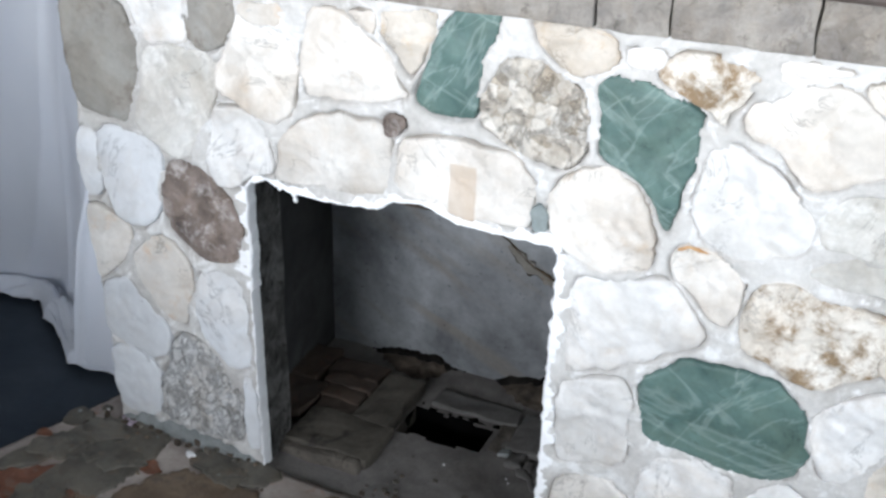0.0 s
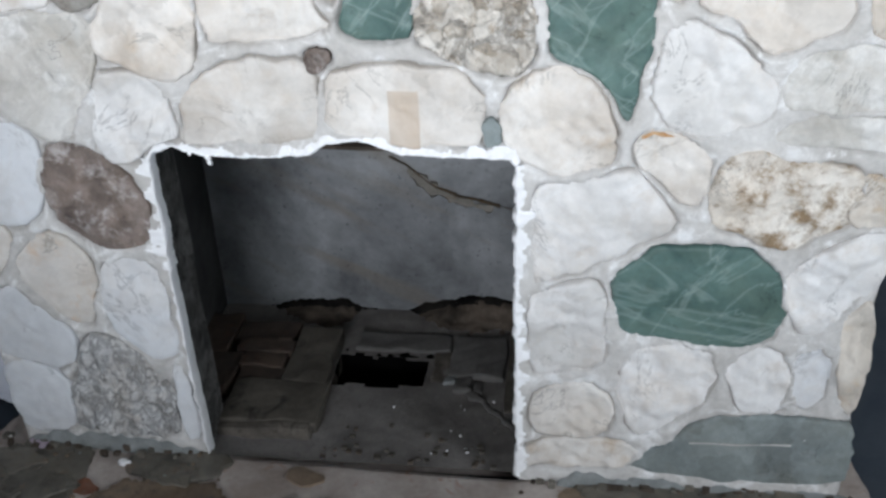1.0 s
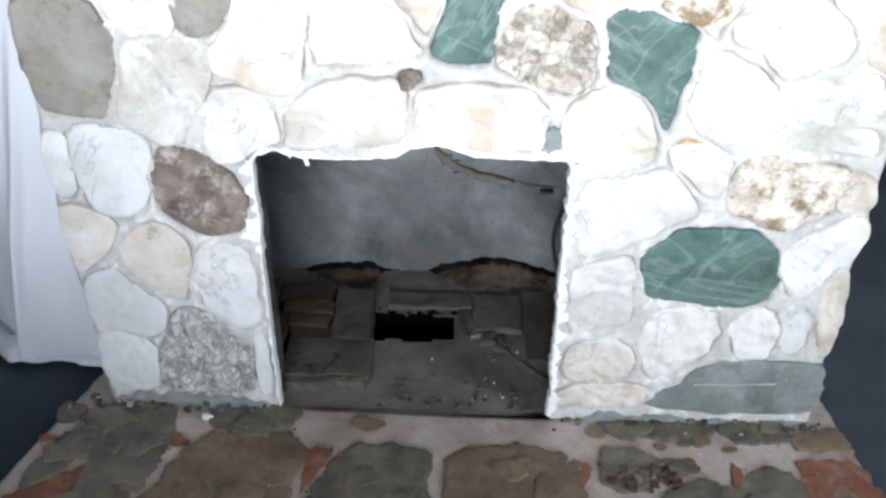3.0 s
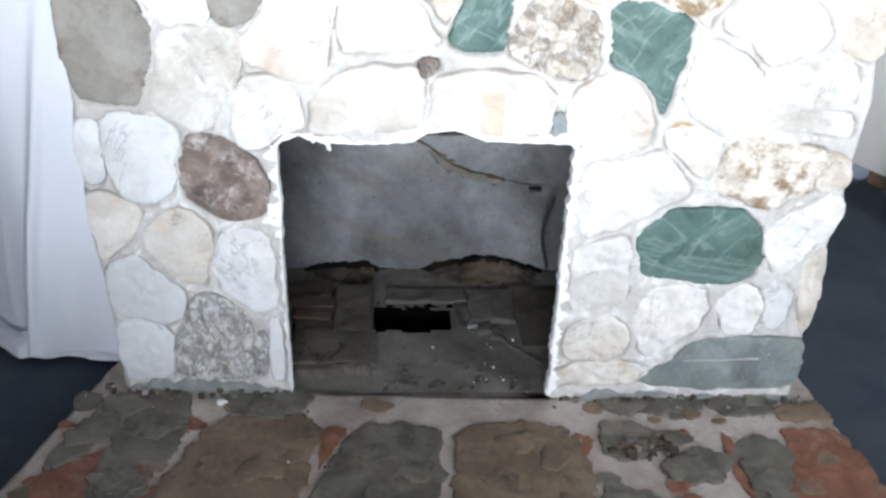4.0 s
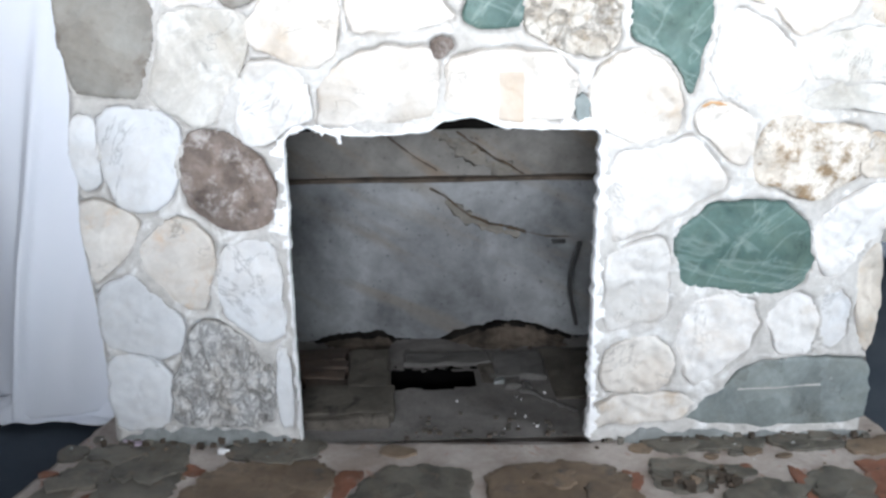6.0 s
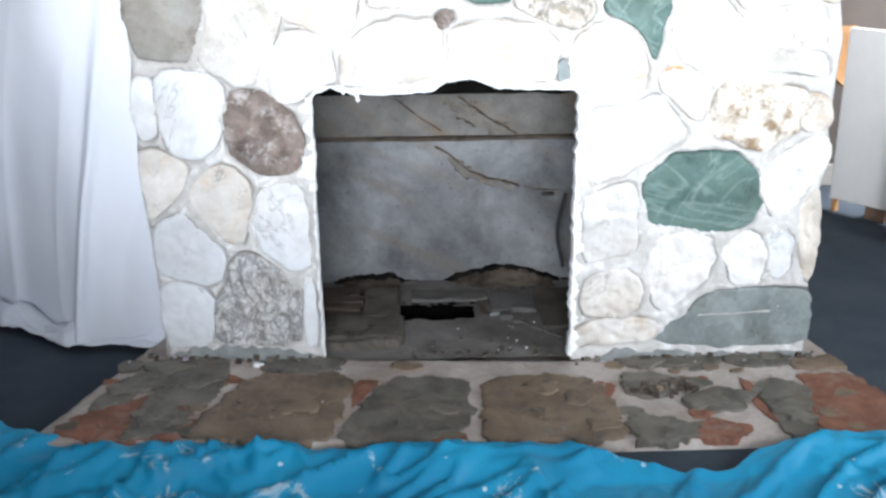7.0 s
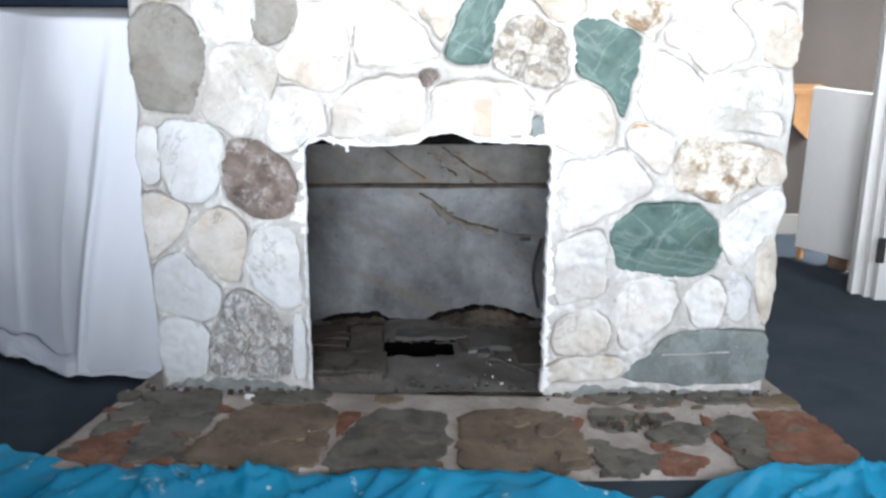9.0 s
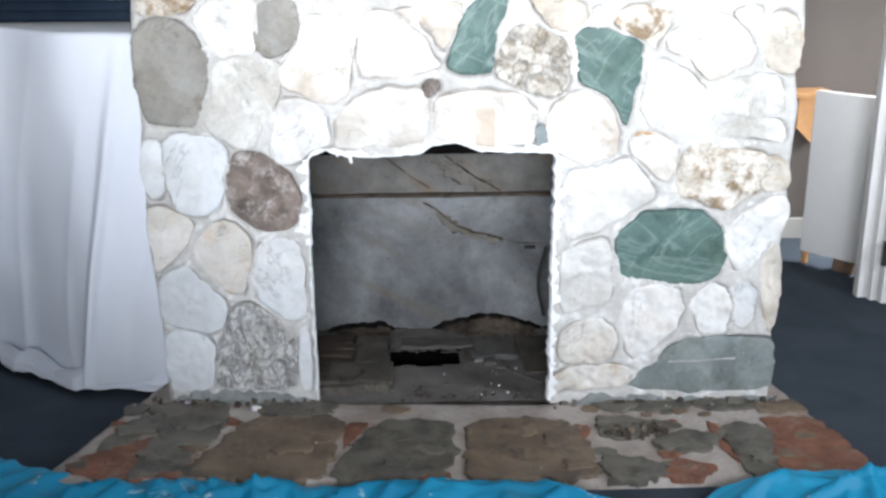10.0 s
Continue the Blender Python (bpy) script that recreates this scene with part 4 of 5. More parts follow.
# firebox floor with the ash slot
SLOT = (-0.132, 0.1, 0.276, 0.402)


def ash_height(x, y):
    h = 0.004 + 0.005 * noise.noise(Vector((x * 9, y * 9, 3))) + 0.003 * noise.noise(Vector((x * 45, y * 45, 3)))
    back = max(0.0, (y - 0.47) / 0.15)
    h += 0.008 * back * noise.noise(Vector((x * 8, y * 8, 9)))
    return h


bm = bmesh.new()
nx, ny = 84, 52
gv = [[bm.verts.new((-0.52 + 1.04 * i / nx, 0.0 + BACK * j / ny, ash_height(-0.52 + 1.04 * i / nx, BACK * j / ny))) for i in range(nx + 1)] for j in range(ny + 1)]
for j in range(ny):
    for i in range(nx):
        x, y = -0.52 + 1.04 * (i + 0.5) / nx, BACK * (j + 0.5) / ny
        wob = 0.02 * noise.noise(Vector((x * 18, y * 6, 1)))
        if SLOT[0] < x < SLOT[1] and SLOT[2] + wob < y < SLOT[3] + wob:
            continue
        bm.faces.new((gv[j][i], gv[j][i + 1], gv[j + 1][i + 1], gv[j + 1][i]))
part("firebox_floor", bm, ASH, fb, "ash and sand covered floor with a dark slot", True)
bm = bmesh.new()
for lo, hi in (((SLOT[0] - 0.03, SLOT[2] - 0.03, -0.5), (SLOT[0] - 0.006, SLOT[3] + 0.03, -0.004)), ((SLOT[1] + 0.006, SLOT[2] - 0.03, -0.5), (SLOT[1] + 0.03, SLOT[3] + 0.03, -0.004)),
               ((SLOT[0] - 0.01, SLOT[2] - 0.03, -0.5), (SLOT[1] + 0.01, SLOT[2] - 0.012, -0.03)), ((SLOT[0] - 0.01, SLOT[3] + 0.004, -0.5), (SLOT[1] + 0.01, SLOT[3] + 0.03, 0.002)),
               ((SLOT[0] - 0.01, SLOT[2] - 0.012, -0.5), (SLOT[1] + 0.01, SLOT[3] + 0.012, -0.49))):
    box(bm, lo, hi)
part("ash_pit", bm, PIT, fb, "black ash pit")
# slabs and bricks of the inner hearth
def fire_slab(x0, x1, y0, y1, z, stuff, seed, bev=0.007, label=""):
    part("firebrick", rugged_box((x0, y0, -0.05), (x1, y1, z), 5, 0.008, 17, seed, bev), stuff, fb, label)


fire_slab(-0.372, -0.128, 0.094, 0.25, 0.037, SOOTY_SLAB, 0.0)
fire_slab(-0.255, -0.138, 0.243, 0.478, 0.038, SOOTY_SLAB, 2.1)
for k, (x0, x1, y0, y1) in enumerate(((-0.365, -0.258, 0.248, 0.3), (-0.375, -0.26, 0.302, 0.358), (-0.4, -0.258, 0.36, 0.415), (-0.42, -0.262, 0.417, 0.5), (-0.5, -0.38, 0.2, 0.355), (-0.52, -0.424, 0.357, 0.52))):
    fire_slab(x0, x1, y0, y1, 0.034 + 0.003 * (k % 3), FIREBRICK, 3 + k * 2.3, 0.005, "dull red sooty brick" if k < 3 else "")
fire_slab(-0.37, -0.14, 0.068, 0.1, 0.032, SANDY, 9.0, 0.012, "crumbled sandy front edge of the slab")
fire_slab(-0.1, 0.15, 0.424, 0.5, 0.013, ASHY_SLAB, 5.0)
fire_slab(0.112, 0.16, 0.3, 0.43, 0.01, SANDY, 6.4)
fire_slab(0.158, 0.298, 0.318, 0.49, 0.018, ASHY_SLAB, 7.7)
fire_slab(0.303, 0.46, 0.2, 0.52, 0.012, SOOTY_SLAB, 8.2)
for k, (x0, x1, y0, y1) in enumerate(((0.145, 0.178, 0.292, 0.322), (0.176, 0.222, 0.262, 0.318), (0.225, 0.25, 0.262, 0.296))):
    part("mortar_lump", rugged_box((x0, y0, -0.02), (x1, y1, 0.02 - 0.003 * k), 3, 0.007, 30, 30 + k, 0.008), (CEMENT, ASHY_SLAB, ASHY_SLAB)[k], fb, "broken grey mortar lump")
part("mortar_line", lumpy_strand([(0.21, 0.272), (0.25, 0.24), (0.3, 0.185), (0.352, 0.128)], 0.015, 5.0, 0.4, place=on_floor, depth=0.003), ASHY_SLAB, fb, "pale diagonal line of mortar", True)
# sooty rubble along the back
BANK = ((-0.52, -0.01), (-0.406, -0.004), (-0.292, 0.023), (-0.22, 0.028), (-0.169, 0.03), (-0.109, 0.004), (-0.006, -0.004), (0.077, 0.027), (0.14, 0.045), (0.2, 0.054), (0.282, 0.046), (0.36, 0.022), (0.417, 0.0), (0.62, 0.0))


def bank_top(x):
    for (xa, za), (xb, zb) in zip(BANK, BANK[1:]):
        if x <= xb:
            k = (x - xa) / (xb - xa)
            return za + (zb - za) * k * k * (3 - 2 * k)
    return BANK[-1][1]


def rubble_point(u, v):
    x, y = -0.52 + 1.1 * u, BACK - 0.14 + 0.145 * v
    top = bank_top(x) - 0.006
    z = -0.012 + (top + 0.012) * min(1.0, v * 1.15) ** 1.2
    z += 0.012 * noise.noise(Vector((x * 13, y * 19, 5))) * min(1, 3.5 * (1 - v) + 0.2) + 0.007 * noise.noise(Vector((x * 60, y * 60, 5)))
    return (x, y, z)


# A ragged black strip along the top edge of the rubble.
def black_line_point(u, v):
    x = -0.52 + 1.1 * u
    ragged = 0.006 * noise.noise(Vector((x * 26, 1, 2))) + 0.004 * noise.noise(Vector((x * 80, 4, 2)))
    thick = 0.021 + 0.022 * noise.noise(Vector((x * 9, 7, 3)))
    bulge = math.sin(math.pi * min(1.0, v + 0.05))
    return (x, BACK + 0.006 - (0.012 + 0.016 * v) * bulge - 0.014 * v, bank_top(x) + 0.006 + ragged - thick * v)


part("rubble", sheet(170, 26, rubble_point), RUBBLE, fb, "dark brown sooty rubble banked against the back", True)
part("soot_line", sheet(200, 6, black_line_point), MATT_BLACK, fb, "black ragged line along the top of the rubble", True)
rng = random.Random(4)
for k in range(11):
    x, y = rng.uniform(0.14, 0.34), rng.uniform(0.03, 0.26)
    if k > 8:
        x, y = rng.uniform(-0.35, 0.34), rng.uniform(0.01, 0.2)
    bm = bmesh.new()
    bmesh.ops.create_icosphere(bm, subdivisions=1, radius=rng.uniform(0.002, 0.0042))
    z = 0.04 if x < -0.13 and y > 0.1 else ash_height(x, y) + 0.002
    for v in bm.verts:
        v.co = v.co * rng.uniform(0.7, 1.2) + Vector((x, y, z))
    part("plaster_crumb", bm, PLASTER, fb)

for k in range(40):
    x, y, r = rng.uniform(-0.1, 0.33), abs(rng.gauss(0, 0.06)) + 0.008, rng.uniform(0.002, 0.006)
    bm = rugged_box((x - r * 1.3, y - r, ash_height(x, y) - 0.002), (x + r, y + r, ash_height(x, y) + r), 1, 0.002, 40, k * 2.3, 0.001)
    part("grit", bm, (RUBBLE, SOOTY_SLAB, SANDY)[k % 3], fb)

# grey cement skirting at the foot of the stonework
def foot(x0, x1, h, seed):
    """A smear of cement with a wavy upper edge, thinning out upwards and to its ends."""
    def point(u, v):
        x = x0 + (x1 - x0) * u
        ends = min(1.0, 7 * u, 7 * (1 - u)) ** 0.6
        top = h * ends * (0.75 + 0.7 * noise.noise(Vector((x * 11, seed, 0))) + 0.4 * noise.noise(Vector((x * 37, seed, 4))))
        out = 0.03 - 0.012 * v ** 2 + 0.004 * noise.noise(Vector((x * 40, v * 3, seed)))
        return (x, -out, lie(x) - 0.006 + (top + 0.006) * v)
    return sheet(90, 8, point)


for x0, x1, h in ((-0.79, -0.365, 0.042), (0.44, 0.72, 0.03), (0.74, 1.06, 0.014)):
    part("cement_foot", foot(x0, x1, h, x0 * 9), CEMENT, fire, "grey cement smeared along the foot", True)
# pale scrape on the lowest slate stone
part("scrape", lumpy_strand([(0.715, 0.129), (0.76, 0.131), (0.82, 0.13), (0.87, 0.135), (0.925, 0.137)], 0.0022, 12.0, 0.4, depth=0.0165), MORTAR, fire, "white chalky scrape", True)

part("pale_mark", lumpy_strand([(0.945, 0.13), (0.948, 0.16)], 0.006, 13.0, 0.2, depth=0.0155), MORTAR, fire, "pale smudge", True)
part("stain", lumpy_strand([(0.578, 0.832), (0.6, 0.841), (0.635, 0.834)], 0.006, 14.0, 0.3, depth=0.013), ORANGE_STAIN, fire, "small orange rust stain", True)

# mantel course of rough blocks with a dark board on it
mantel = tagged(new("mantel_shelf"), "rough grey granite mantel course under a dark board", "mantel")
cuts = [-0.87, -0.42, -0.02, 0.39, 0.52, 0.75, 1.1]
for i, (a, b) in enumerate(zip(cuts, cuts[1:])):
    part("block", rugged_box((a + 0.002, -0.045, 1.222), (b - 0.002, 0.5, 1.315), 5, 0.005, 24, i * 3.3, 0.006), MANTEL, mantel)
part("board", bevelled((-0.9, -0.075, 1.318), (1.13, 0.9, 1.36), 0.008), MANTEL_TOP, mantel, "dark stained board")

# ---- hearth ----
hearth = tagged(new("hearth"), "low hearth of broken slate and red clay pieces in pale mortar", "hearth")
EDGE_L, EDGE_R, FRONT = ((-0.84, 0.14), (-1.065, -0.49)), ((1.093, 0.16), (1.2, -0.49)), -0.49


def hearth_point(u, v):
    y = 0.15 + (FRONT - 0.15) * v
    x0 = EDGE_L[0][0] + (EDGE_L[1][0] - EDGE_L[0][0]) * v + 0.005 * noise.noise(Vector((y * 30, 1, 0)))
    x1 = EDGE_R[0][0] + (EDGE_R[1][0] - EDGE_R[0][0]) * v + 0.005 * noise.noise(Vector((y * 30, 5, 0)))
    x = x0 + (x1 - x0) * u
    z = -0.004 + 0.003 * noise.noise(Vector((x * 14, y * 14, 1))) + 0.0015 * noise.noise(Vector((x * 60, y * 60, 1)))
    if u in (0.0, 1.0) or v == 1.0:
        z = FLOOR - 0.01 - lie(x)
    if y > -0.012 and abs(x) < 0.37:
        return (x, y, -0.03)
    return (x, y, z + lie(x))


part("mortar_bed", sheet(160, 50, hearth_point), HEARTH_MORTAR, hearth, "pinkish grey mortar bed", True)
FLAGS = []


def flag(kind, *points):
    """A flat hearth stone from its corners (metres across and ahead)."""
    FLAGS.append(kind)
    kept = []
    for x, y in points:
        y = max(y, FRONT + 0.008)
        v = (0.15 - y) / (0.15 - FRONT)
        x0 = EDGE_L[0][0] + (EDGE_L[1][0] - EDGE_L[0][0]) * v + 0.014
        x1 = EDGE_R[0][0] + (EDGE_R[1][0] - EDGE_R[0][0]) * v - 0.014
        kept.append((min(max(x, x0), x1), y))
    points = kept
    thick = 0.002 if kind == "red" else 0.0055
    bm, _ = slab(points, on_floor, thick, 0.02, len(FLAGS) * 2.3, 0.003, 13.0, 0.021, 0.05, 0.0, 0.008)
    if kind in ("slate", "brown"):
        layers = random.Random(len(FLAGS))
        mx, my = sum(p[0] for p in points) / len(points), sum(p[1] for p in points) / len(points)
        for k in range(5 if len(points) > 8 else 2):
            a, b = layers.choice(points), layers.uniform(0.25, 0.75)
            cx, cy = mx + (a[0] - mx) * b, my + (a[1] - my) * b
            r = layers.uniform(0.03, 0.075)
            ring = [(cx + r * layers.uniform(0.5, 1.25) * math.cos(q * 0.785), cy + r * layers.uniform(0.35, 0.85) * math.sin(q * 0.785)) for q in range(8)]
            flake, _ = slab(ring, on_floor, thick + layers.uniform(0.002, 0.005), 0.004, k * 3.1 + len(FLAGS), 0.002, 16.0, 0.026, 0.02, 0.0, 0.0)
            part("slate_layer", flake, FLAG[kind], hearth, smooth=True)
    return part("slate_flag" if kind != "red" else "clay_piece", bm, FLAG[kind], hearth, smooth=True)


flag("red", (-0.988, -0.437), (-0.941, -0.340), (-0.874, -0.301), (-0.799, -0.254), (-0.693, -0.320), (-0.649, -0.474), (-0.851, -0.482))
flag("slate", (-0.930, -0.265), (-0.874, -0.137), (-0.813, -0.042), (-0.760, -0.054), (-0.776, -0.141), (-0.808, -0.177), (-0.839, -0.252), (-0.890, -0.300), (-0.941, -0.340))
flag("slate", (-0.793, -0.054), (-0.719, -0.002), (-0.620, -0.039), (-0.618, -0.134), (-0.633, -0.235), (-0.651, -0.293), (-0.688, -0.303), (-0.729, -0.294), (-0.795, -0.237), (-0.778, -0.166))
flag("slate", (-0.795, -0.237), (-0.728, -0.297), (-0.702, -0.352), (-0.673, -0.408), (-0.713, -0.445), (-0.780, -0.476), (-0.818, -0.469), (-0.805, -0.400), (-0.797, -0.321))
flag("brown", (-0.588, -0.251), (-0.560, -0.163), (-0.500, -0.125), (-0.351, -0.122), (-0.271, -0.132), (-0.278, -0.247), (-0.295, -0.363), (-0.326, -0.471), (-0.354, -0.495), (-0.648, -0.480), (-0.648, -0.399), (-0.621, -0.335))
flag("slate", (-0.541, -0.061), (-0.428, -0.008), (-0.289, -0.033), (-0.320, -0.095), (-0.418, -0.112), (-0.503, -0.099))
flag("red", (-0.263, -0.169), (-0.192, -0.168), (-0.238, -0.246), (-0.267, -0.314))
flag("slate", (-0.255, -0.347), (-0.214, -0.246), (-0.176, -0.175), (-0.118, -0.148), (-0.001, -0.135), (0.047, -0.178), (0.048, -0.310), (0.020, -0.407), (-0.028, -0.468), (-0.118, -0.478), (-0.266, -0.494), (-0.291, -0.441))
flag("red", (-0.133, -0.478), (0.003, -0.438), (0.030, -0.497), (-0.133, -0.499))
flag("brown", (0.092, -0.199), (0.132, -0.140), (0.252, -0.123), (0.384, -0.142), (0.420, -0.227), (0.432, -0.346), (0.419, -0.456), (0.375, -0.493), (0.090, -0.497), (0.071, -0.437), (0.087, -0.310))
flag("red", (0.413, -0.154), (0.443, -0.192), (0.423, -0.262), (0.404, -0.226))
flag("slate", (0.481, -0.120), (0.543, -0.112), (0.633, -0.165), (0.604, -0.218), (0.547, -0.251), (0.519, -0.267), (0.473, -0.212))
flag("slate", (0.661, -0.256), (0.700, -0.230), (0.766, -0.233), (0.772, -0.296), (0.750, -0.345), (0.677, -0.348), (0.648, -0.307))
flag("slate", (0.462, -0.473), (0.502, -0.388), (0.551, -0.378), (0.589, -0.418), (0.601, -0.495), (0.457, -0.497))
flag("red", (0.618, -0.426), (0.742, -0.425), (0.720, -0.492), (0.608, -0.495))
flag("slate", (0.822, -0.200), (0.931, -0.183), (0.974, -0.254), (0.929, -0.338), (0.881, -0.384), (0.923, -0.465), (0.907, -0.489), (0.835, -0.476), (0.834, -0.382))
flag("red", (0.970, -0.144), (1.130, -0.152), (1.162, -0.281), (1.180, -0.462), (1.095, -0.480), (0.946, -0.466), (0.912, -0.386), (0.937, -0.338), (0.977, -0.254))
flag("red", (0.798, -0.166), (0.829, -0.186), (0.842, -0.366), (0.817, -0.385), (0.804, -0.298))
flag("tan", (0.970, -0.067), (1.105, -0.034), (1.142, -0.075), (1.127, -0.114), (1.004, -0.119))
flag("slate", (0.473, -0.022), (0.669, -0.012), (0.791, -0.018), (0.771, -0.077), (0.653, -0.079), (0.502, -0.056))
flag("slate", (0.805, -0.019), (0.989, -0.008), (0.963, -0.086), (0.839, -0.096), (0.806, -0.059))
SCRAPS = random.Random(12)
for k in range(70):
    v = SCRAPS.uniform(0.02, 0.98)
    u = SCRAPS.uniform(0.01, 0.2) if k % 3 == 0 else SCRAPS.uniform(0.74, 0.985) if k % 3 == 1 else SCRAPS.uniform(0.02, 0.98)
    x, y, _ = hearth_point(u, v * 0.97)
    r = SCRAPS.uniform(0.012, 0.05)
    if y > -0.01:
        continue
    pts = [(x + r * SCRAPS.uniform(0.5, 1.3) * math.cos(a * 1.05), y + r * SCRAPS.uniform(0.4, 0.9) * math.sin(a * 1.05)) for a in range(6)]
    kind = SCRAPS.choice(("red", "red", "slate", "tan", "brown") if u > 0.7 or u < 0.2 else ("slate", "tan", "brown"))
    bm, _ = slab(pts, on_floor, SCRAPS.uniform(0.0015, 0.004), 0.02, k * 1.9, 0.002, 15.0, 0.012, 0.05, 0.0, 0.002)
    part("stone_flake", bm, FLAG[kind], hearth, smooth=True)
for k in range(46):
    x = rng.uniform(-0.95, 1.1)
    y = rng.uniform(-0.07, -0.015) if k % 3 else rng.uniform(-0.45, -0.05)
    if abs(x) < 0.34 and k % 3:
        continue
    bm = bmesh.new()
    bmesh.ops.create_icosphere(bm, subdivisions=1, radius=rng.uniform(0.0025, 0.006))
    for v in bm.verts:
        v.co = Vector((v.co.x * rng.uniform(0.7, 1.4), v.co.y, v.co.z * 0.6)) + Vector((x, y, 0.008 + lie(x)))
    part("crumb", bm, (STONE["rough"], RUBBLE, CEMENT, FLAG["tan"], RUBBLE)[k % 5], hearth)

for label, stuff, cx, cy, r, sd in (("lilac chip of old paint", CHIP, -0.755, -0.036, 0.03, 1), ("white chip of plaster", PLASTER, -0.535, -0.07, 0.014, 2)):
    chip_rng = random.Random(sd)
    pts = [(cx + r * chip_rng.uniform(0.6, 1.2) * math.cos(a * 0.9), cy + r * chip_rng.uniform(0.4, 0.8) * math.sin(a * 0.9)) for a in range(7)]
    bm, _ = slab(pts, on_floor, 0.0085, 0.02, sd * 5.0, 0.001, 15.0, 0.008, 0.05, 0.0, 0.001)
    part("paint_chip", bm, stuff, hearth, label, True)
clump = random.Random(31)
for k in range(34):
    cx, cy = 0.6 + clump.gauss(0, 0.045), -0.22 + clump.gauss(0, 0.022)
    r = clump.uniform(0.004, 0.012)
    bm = rugged_box((cx - r * clump.uniform(0.7, 1.6), cy - r, -0.002), (cx + r, cy + r * clump.uniform(0.5, 1.2), clump.uniform(0.008, 0.02)), 2, 0.006, 40, k * 1.7, 0.003)
    part("flaky_bit", bm, (RUBBLE, FLAG["slate"], FLAG["brown"], RUBBLE)[k % 4], hearth)
for k in range(60):
    cx = clump.choice((clump.uniform(-0.84, -0.38), clump.uniform(0.38, 1.08)))
    cy, r = clump.uniform(-0.05, -0.012), clump.uniform(0.003, 0.009)
    bm = rugged_box((cx - r * 1.4, cy - r, lie(cx) - 0.002), (cx + r, cy + r, lie(cx) + clump.uniform(0.006, 0.015)), 1, 0.004, 40, k * 2.9, 0.002)
    part("mortar_crumb", bm, (RUBBLE, FLAG["slate"], RUBBLE)[k % 3], hearth)

# ---- dust sheet over the window side ----
def drape(u, v):
    """u across, v down the hanging side and out over the floor."""
    x = -2.3 + 1.475 * u
    s = v * 1.32
    fold = 0.006 * math.sin(x * 17 + 2.5 * math.sin(s * 2)) + 0.03 * noise.noise(Vector((x * 3.2 + s, s * 1.3, 3))) + 0.012 * noise.noise(Vector((x * 9, s * 4, 6))) - 0.014 * (1 - abs(noise.noise(Vector((x * 5 + s * 0.8, s * 0.9, 15))))) ** 7
    tail = max(0.0, 1 - abs(x + 1.0 - 0.08 * s) / 0.06)
    away = min(1.0, max(0.0, (-1.08 - x) / 0.32))
    away = 0.2 * away * away * (3 - 2 * away)
    if s < 0.1:
        return (x, 0.62 - s * 2.8 + away * s * 10, 1.095 + 0.006 * noise.noise(Vector((x * 6, s * 9, 0))))
    if s < 1.17:
        k = (s - 0.1) / 1.07
        y = 0.34 + away - 0.08 * k + fold * (0.25 + k) - 0.05 * k * math.exp(-((x + 0.97 + 0.1 * k) / 0.1) ** 2)
        ridge = x + 1.12 - 0.17 * (1 - k)
        y -= (0.045 * math.exp(-(ridge / 0.016) ** 2) + 0.05 / (1 + math.exp(-ridge / 0.012))) * min(1, k * 1.6)
        edge = 0.05 * k * u ** 8
        return (x + edge, y, 1.095 - 1.095 * k + 0.0)
    k = (s - 1.17) / 0.15
    out = 0.1 + 0.07 * noise.noise(Vector((x * 5, 1, 8)))
    lump = 0.085 * math.sin(math.pi * min(1, k * 0.95)) ** 0.8 * (0.6 + 0.9 * noise.noise(Vector((x * 6 + k * 2, k * 2, 5)))) + 0.03 * abs(noise.noise(Vector((x * 14 - k * 5, k * 4, 8))))
    return (x + 0.03 * u ** 6, 0.26 + away + fold * 1.25 - out * k - 0.02 * math.sin(x * 9), max(FLOOR + 0.006, -0.02 + lump * (1 - 0.2 * k)))


bm = sheet(190, 150, drape)
cloth = link_mesh("dust_sheet", bm, SHEET, smooth=True)
mod = cloth.modifiers.new("thickness", "SOLIDIFY")
mod.thickness = 0.003
tagged(cloth, "white cotton dust sheet hanging in folds and bunched on the carpet", "sheet")
box_bm = bevelled((-2.3, 0.61, FLOOR), (-0.92, 0.9, 1.085), 0.02)
tagged(link_mesh("low_cabinet", box_bm, PALE_WALL), "boxy cabinet hidden beneath the white dust sheet", "cabinet")

# ---- blue tarpaulin before the hearth ----
TARP_EDGE = [(-1.7, -0.12), (-1.21, -0.304), (-1.093, -0.374), (-1.0, -0.424), (-0.734, -0.474), (-0.436, -0.483), (-0.344, -0.513), (-0.139, -0.504), (0.098, -0.507), (0.275, -0.52), (0.344, -0.552), (0.537, -0.611), (0.653, -0.607), (0.708, -0.567), (0.921, -0.501), (1.189, -0.503), (1.9, -0.48)]


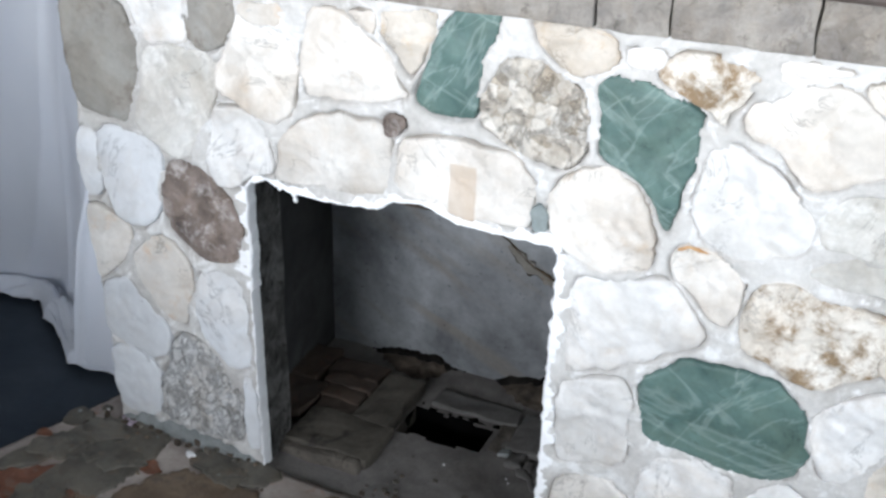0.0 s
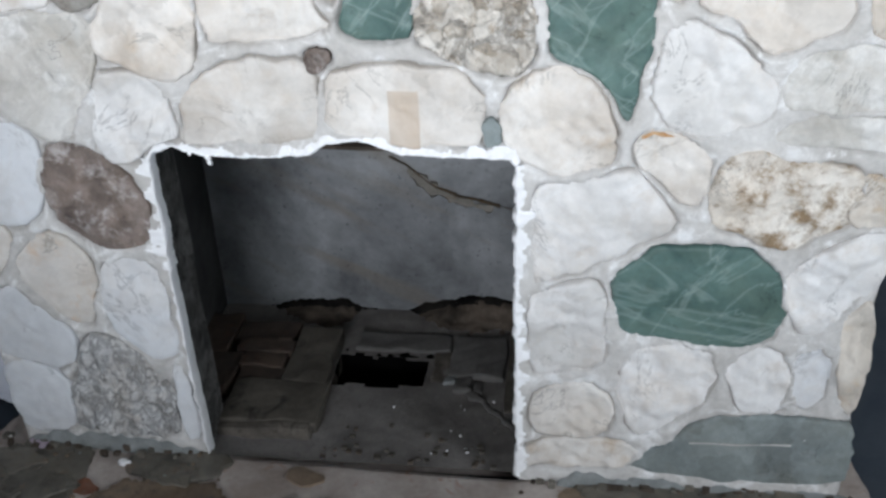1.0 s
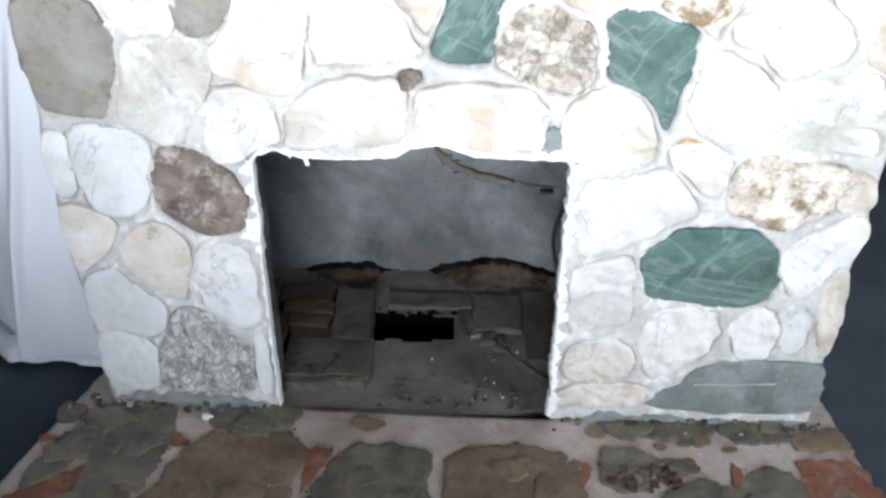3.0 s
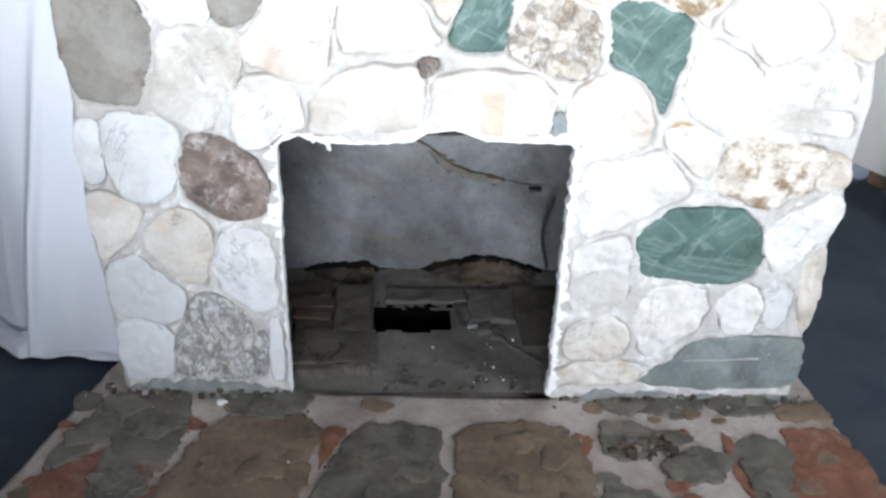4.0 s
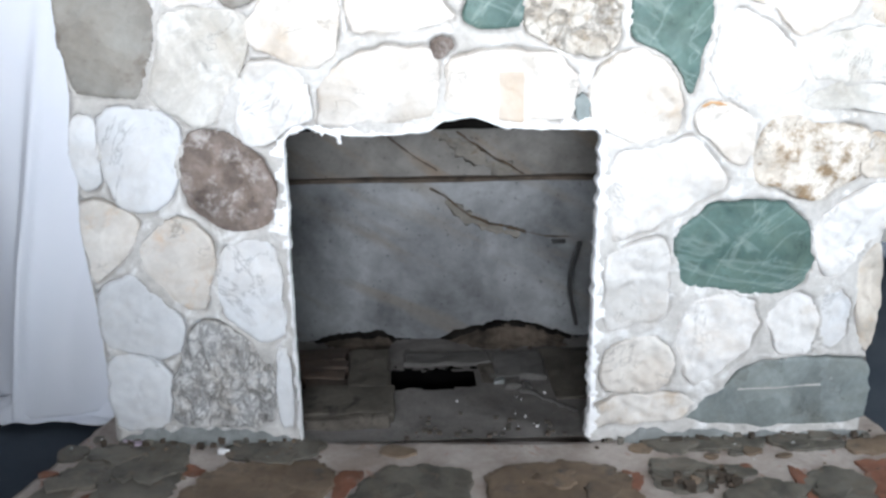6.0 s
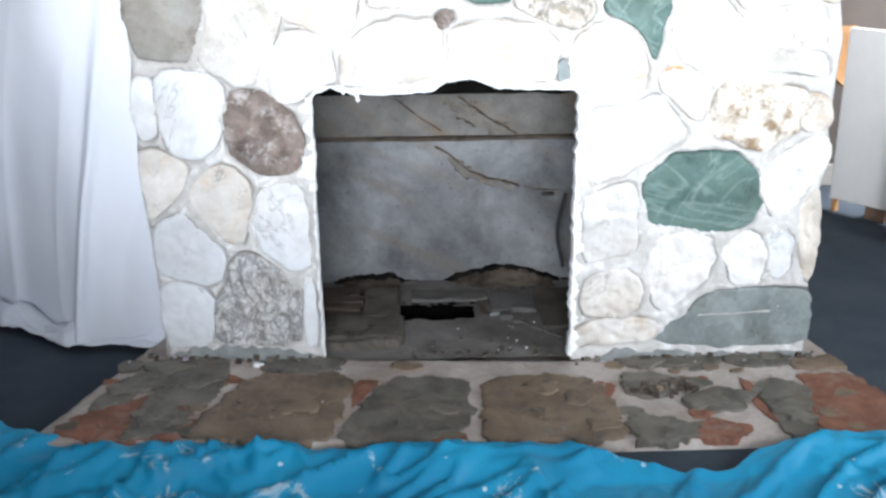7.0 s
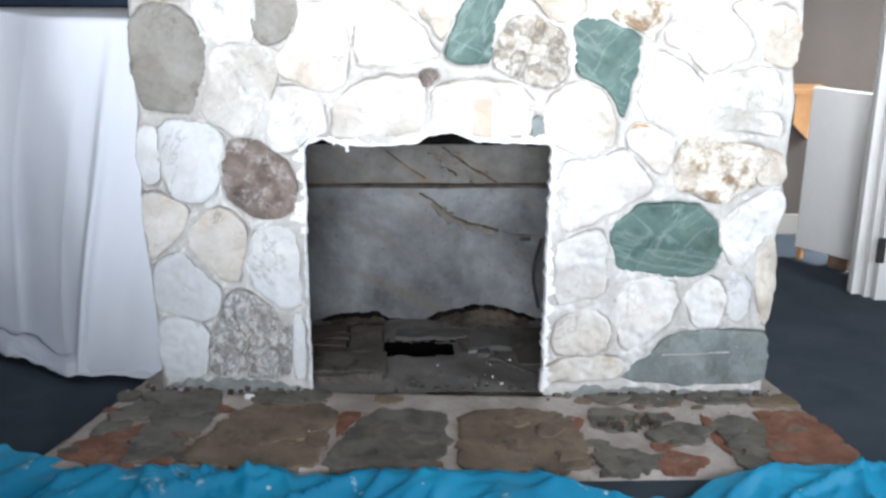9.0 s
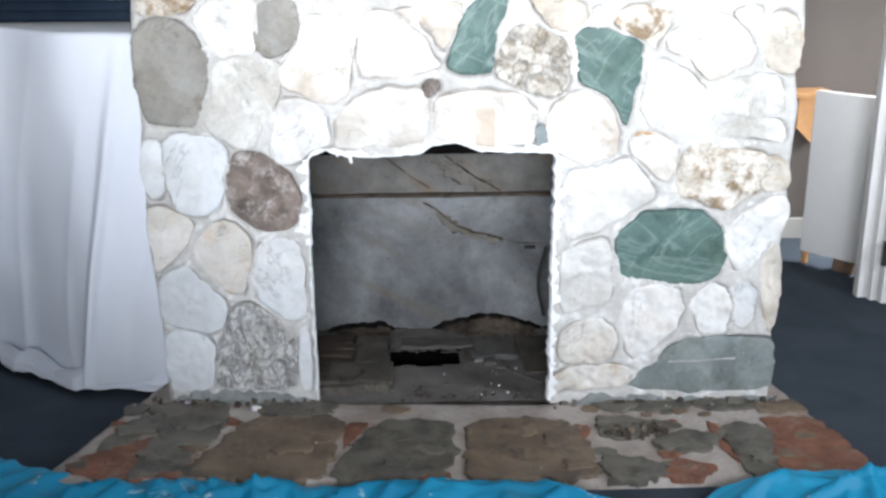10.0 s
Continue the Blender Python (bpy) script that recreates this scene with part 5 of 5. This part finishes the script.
def tarp_point(u, v):
    x = -1.7 + 3.6 * u
    y0 = lerp_table(x, TARP_EDGE) + 0.008 * noise.noise(Vector((x * 20, 0, 0)))
    y = y0 - 1.9 * v ** 1.25
    warp = noise.noise(Vector((x * 1.7, y * 1.7, 4)))
    along = 0.82 * x + 0.57 * y
    over = -0.57 * x + 0.82 * y
    ridge = 1 - abs(noise.noise(Vector((along * 2.4 + warp, over * 7.5 + 1.5 * warp, 11))))
    cross = 1 - abs(noise.noise(Vector((x * 7 - y * 4 + warp * 2, y * 3 + x, 23))))
    fine = 1 - abs(noise.noise(Vector((x * 9 + 3 * warp, y * 15, 17))))
    calm = min(1.0, max(0.15, 0.6 + 1.4 * noise.noise(Vector((x * 2.2, y * 2.8, 41)))))
    h = 0.03 * ridge ** 12 + calm * (0.028 * cross ** 13 + 0.012 * fine ** 9 + 0.005 * (1 - abs(noise.noise(Vector((x * 15 + 3 * warp, y * 18, 31))))) ** 8) + 0.014 * noise.noise(Vector((x * 3, y * 3, 2)))
    lift = min(1.0, v / 0.012)
    base = 0.012 if y > FRONT - 0.06 else max(FLOOR + 0.004, 0.012 - (FRONT - 0.06 - y) * 0.4)
    return (x, y, base - 0.012 * (1 - lift) + h * (0.35 + 0.65 * min(1, v / 0.05)))


tarp = link_mesh("tarpaulin", sheet(400, 200, tarp_point), TARP, smooth=True)
mod = tarp.modifiers.new("thickness", "SOLIDIFY")
mod.thickness = 0.003
tagged(tarp, "crumpled blue tarpaulin spattered with white paint before the hearth", "tarpaulin")

# ---- beyond the fireplace ----
turn = math.degrees(math.atan2(-0.199, 0.159))
place = pose(1.675, 1.42, FLOOR, 0, 0, turn)
cab = tagged(new("white_panel"), "plain white panel propped upright on low wooden battens", "panel")
cab.matrix_world = place
part("board", bevelled((0.0, 0.0, 0.055), (0.6, 0.035, 0.765), 0.005), WHITE_PAINT, cab)
for k in range(4):
    part("batten", bevelled((0.01 + k * 0.15, 0.0, 0.0), (0.01 + k * 0.15 + (0.09 if k else 0.02), 0.1 if k else 0.03, 0.055), 0.004), BARE_WOOD if k else PINE, cab, "bare wooden batten")
board = tagged(new("wooden_bracket"), "orange pine bracket board fixed to the taupe wall", "bracket")
part("shelf", bevelled((1.66, 1.64, 0.665), (1.86, YF - 0.001, 0.69), 0.003), PINE, board)
bm = bmesh.new()
front = [(1.70, 0.664), (1.80, 0.664), (1.80, 0.43), (1.70, 0.53)]
a = [bm.verts.new((x, 1.66, z)) for x, z in front]
b = [bm.verts.new((x + 0.02, YF - 0.001, z)) for x, z in front]
bm.faces.new(a), bm.faces.new(b[::-1])
for i in range(4):
    bm.faces.new((a[i], b[i], b[(i + 1) % 4], a[(i + 1) % 4]))
bmesh.ops.recalc_face_normals(bm, faces=bm.faces[:])
part("brace", bm, PINE, board)
door = tagged(new("door_1"), "white painted door frame between the two rooms", "door frame", kind="structure")
part("casing", bevelled((1.735, 0.945, FLOOR), (1.775, 0.99, 2.1), 0.006), WHITE_PAINT, door)
part("jamb", bevelled((1.772, 0.91, FLOOR), (1.80, 1.01, 2.1), 0.004), WHITE_PAINT, door)
part("stop", bevelled((1.798, 0.872, FLOOR), (1.93, 1.0, 2.1), 0.006), WHITE_PAINT, door)
part("hinge", bevelled((1.782, 0.86, 0.13), (1.81, 0.876, 0.23), 0.002), DARK_METAL, door, "dark metal hinge")
bm = bmesh.new()
box(bm, (1.93, 0.9, FLOOR), (XR, 1.0, TOP))
tagged(link_mesh("wall_east_partition", bm, PALE_WALL), "white painted partition beside the door frame", "wall", kind="structure")
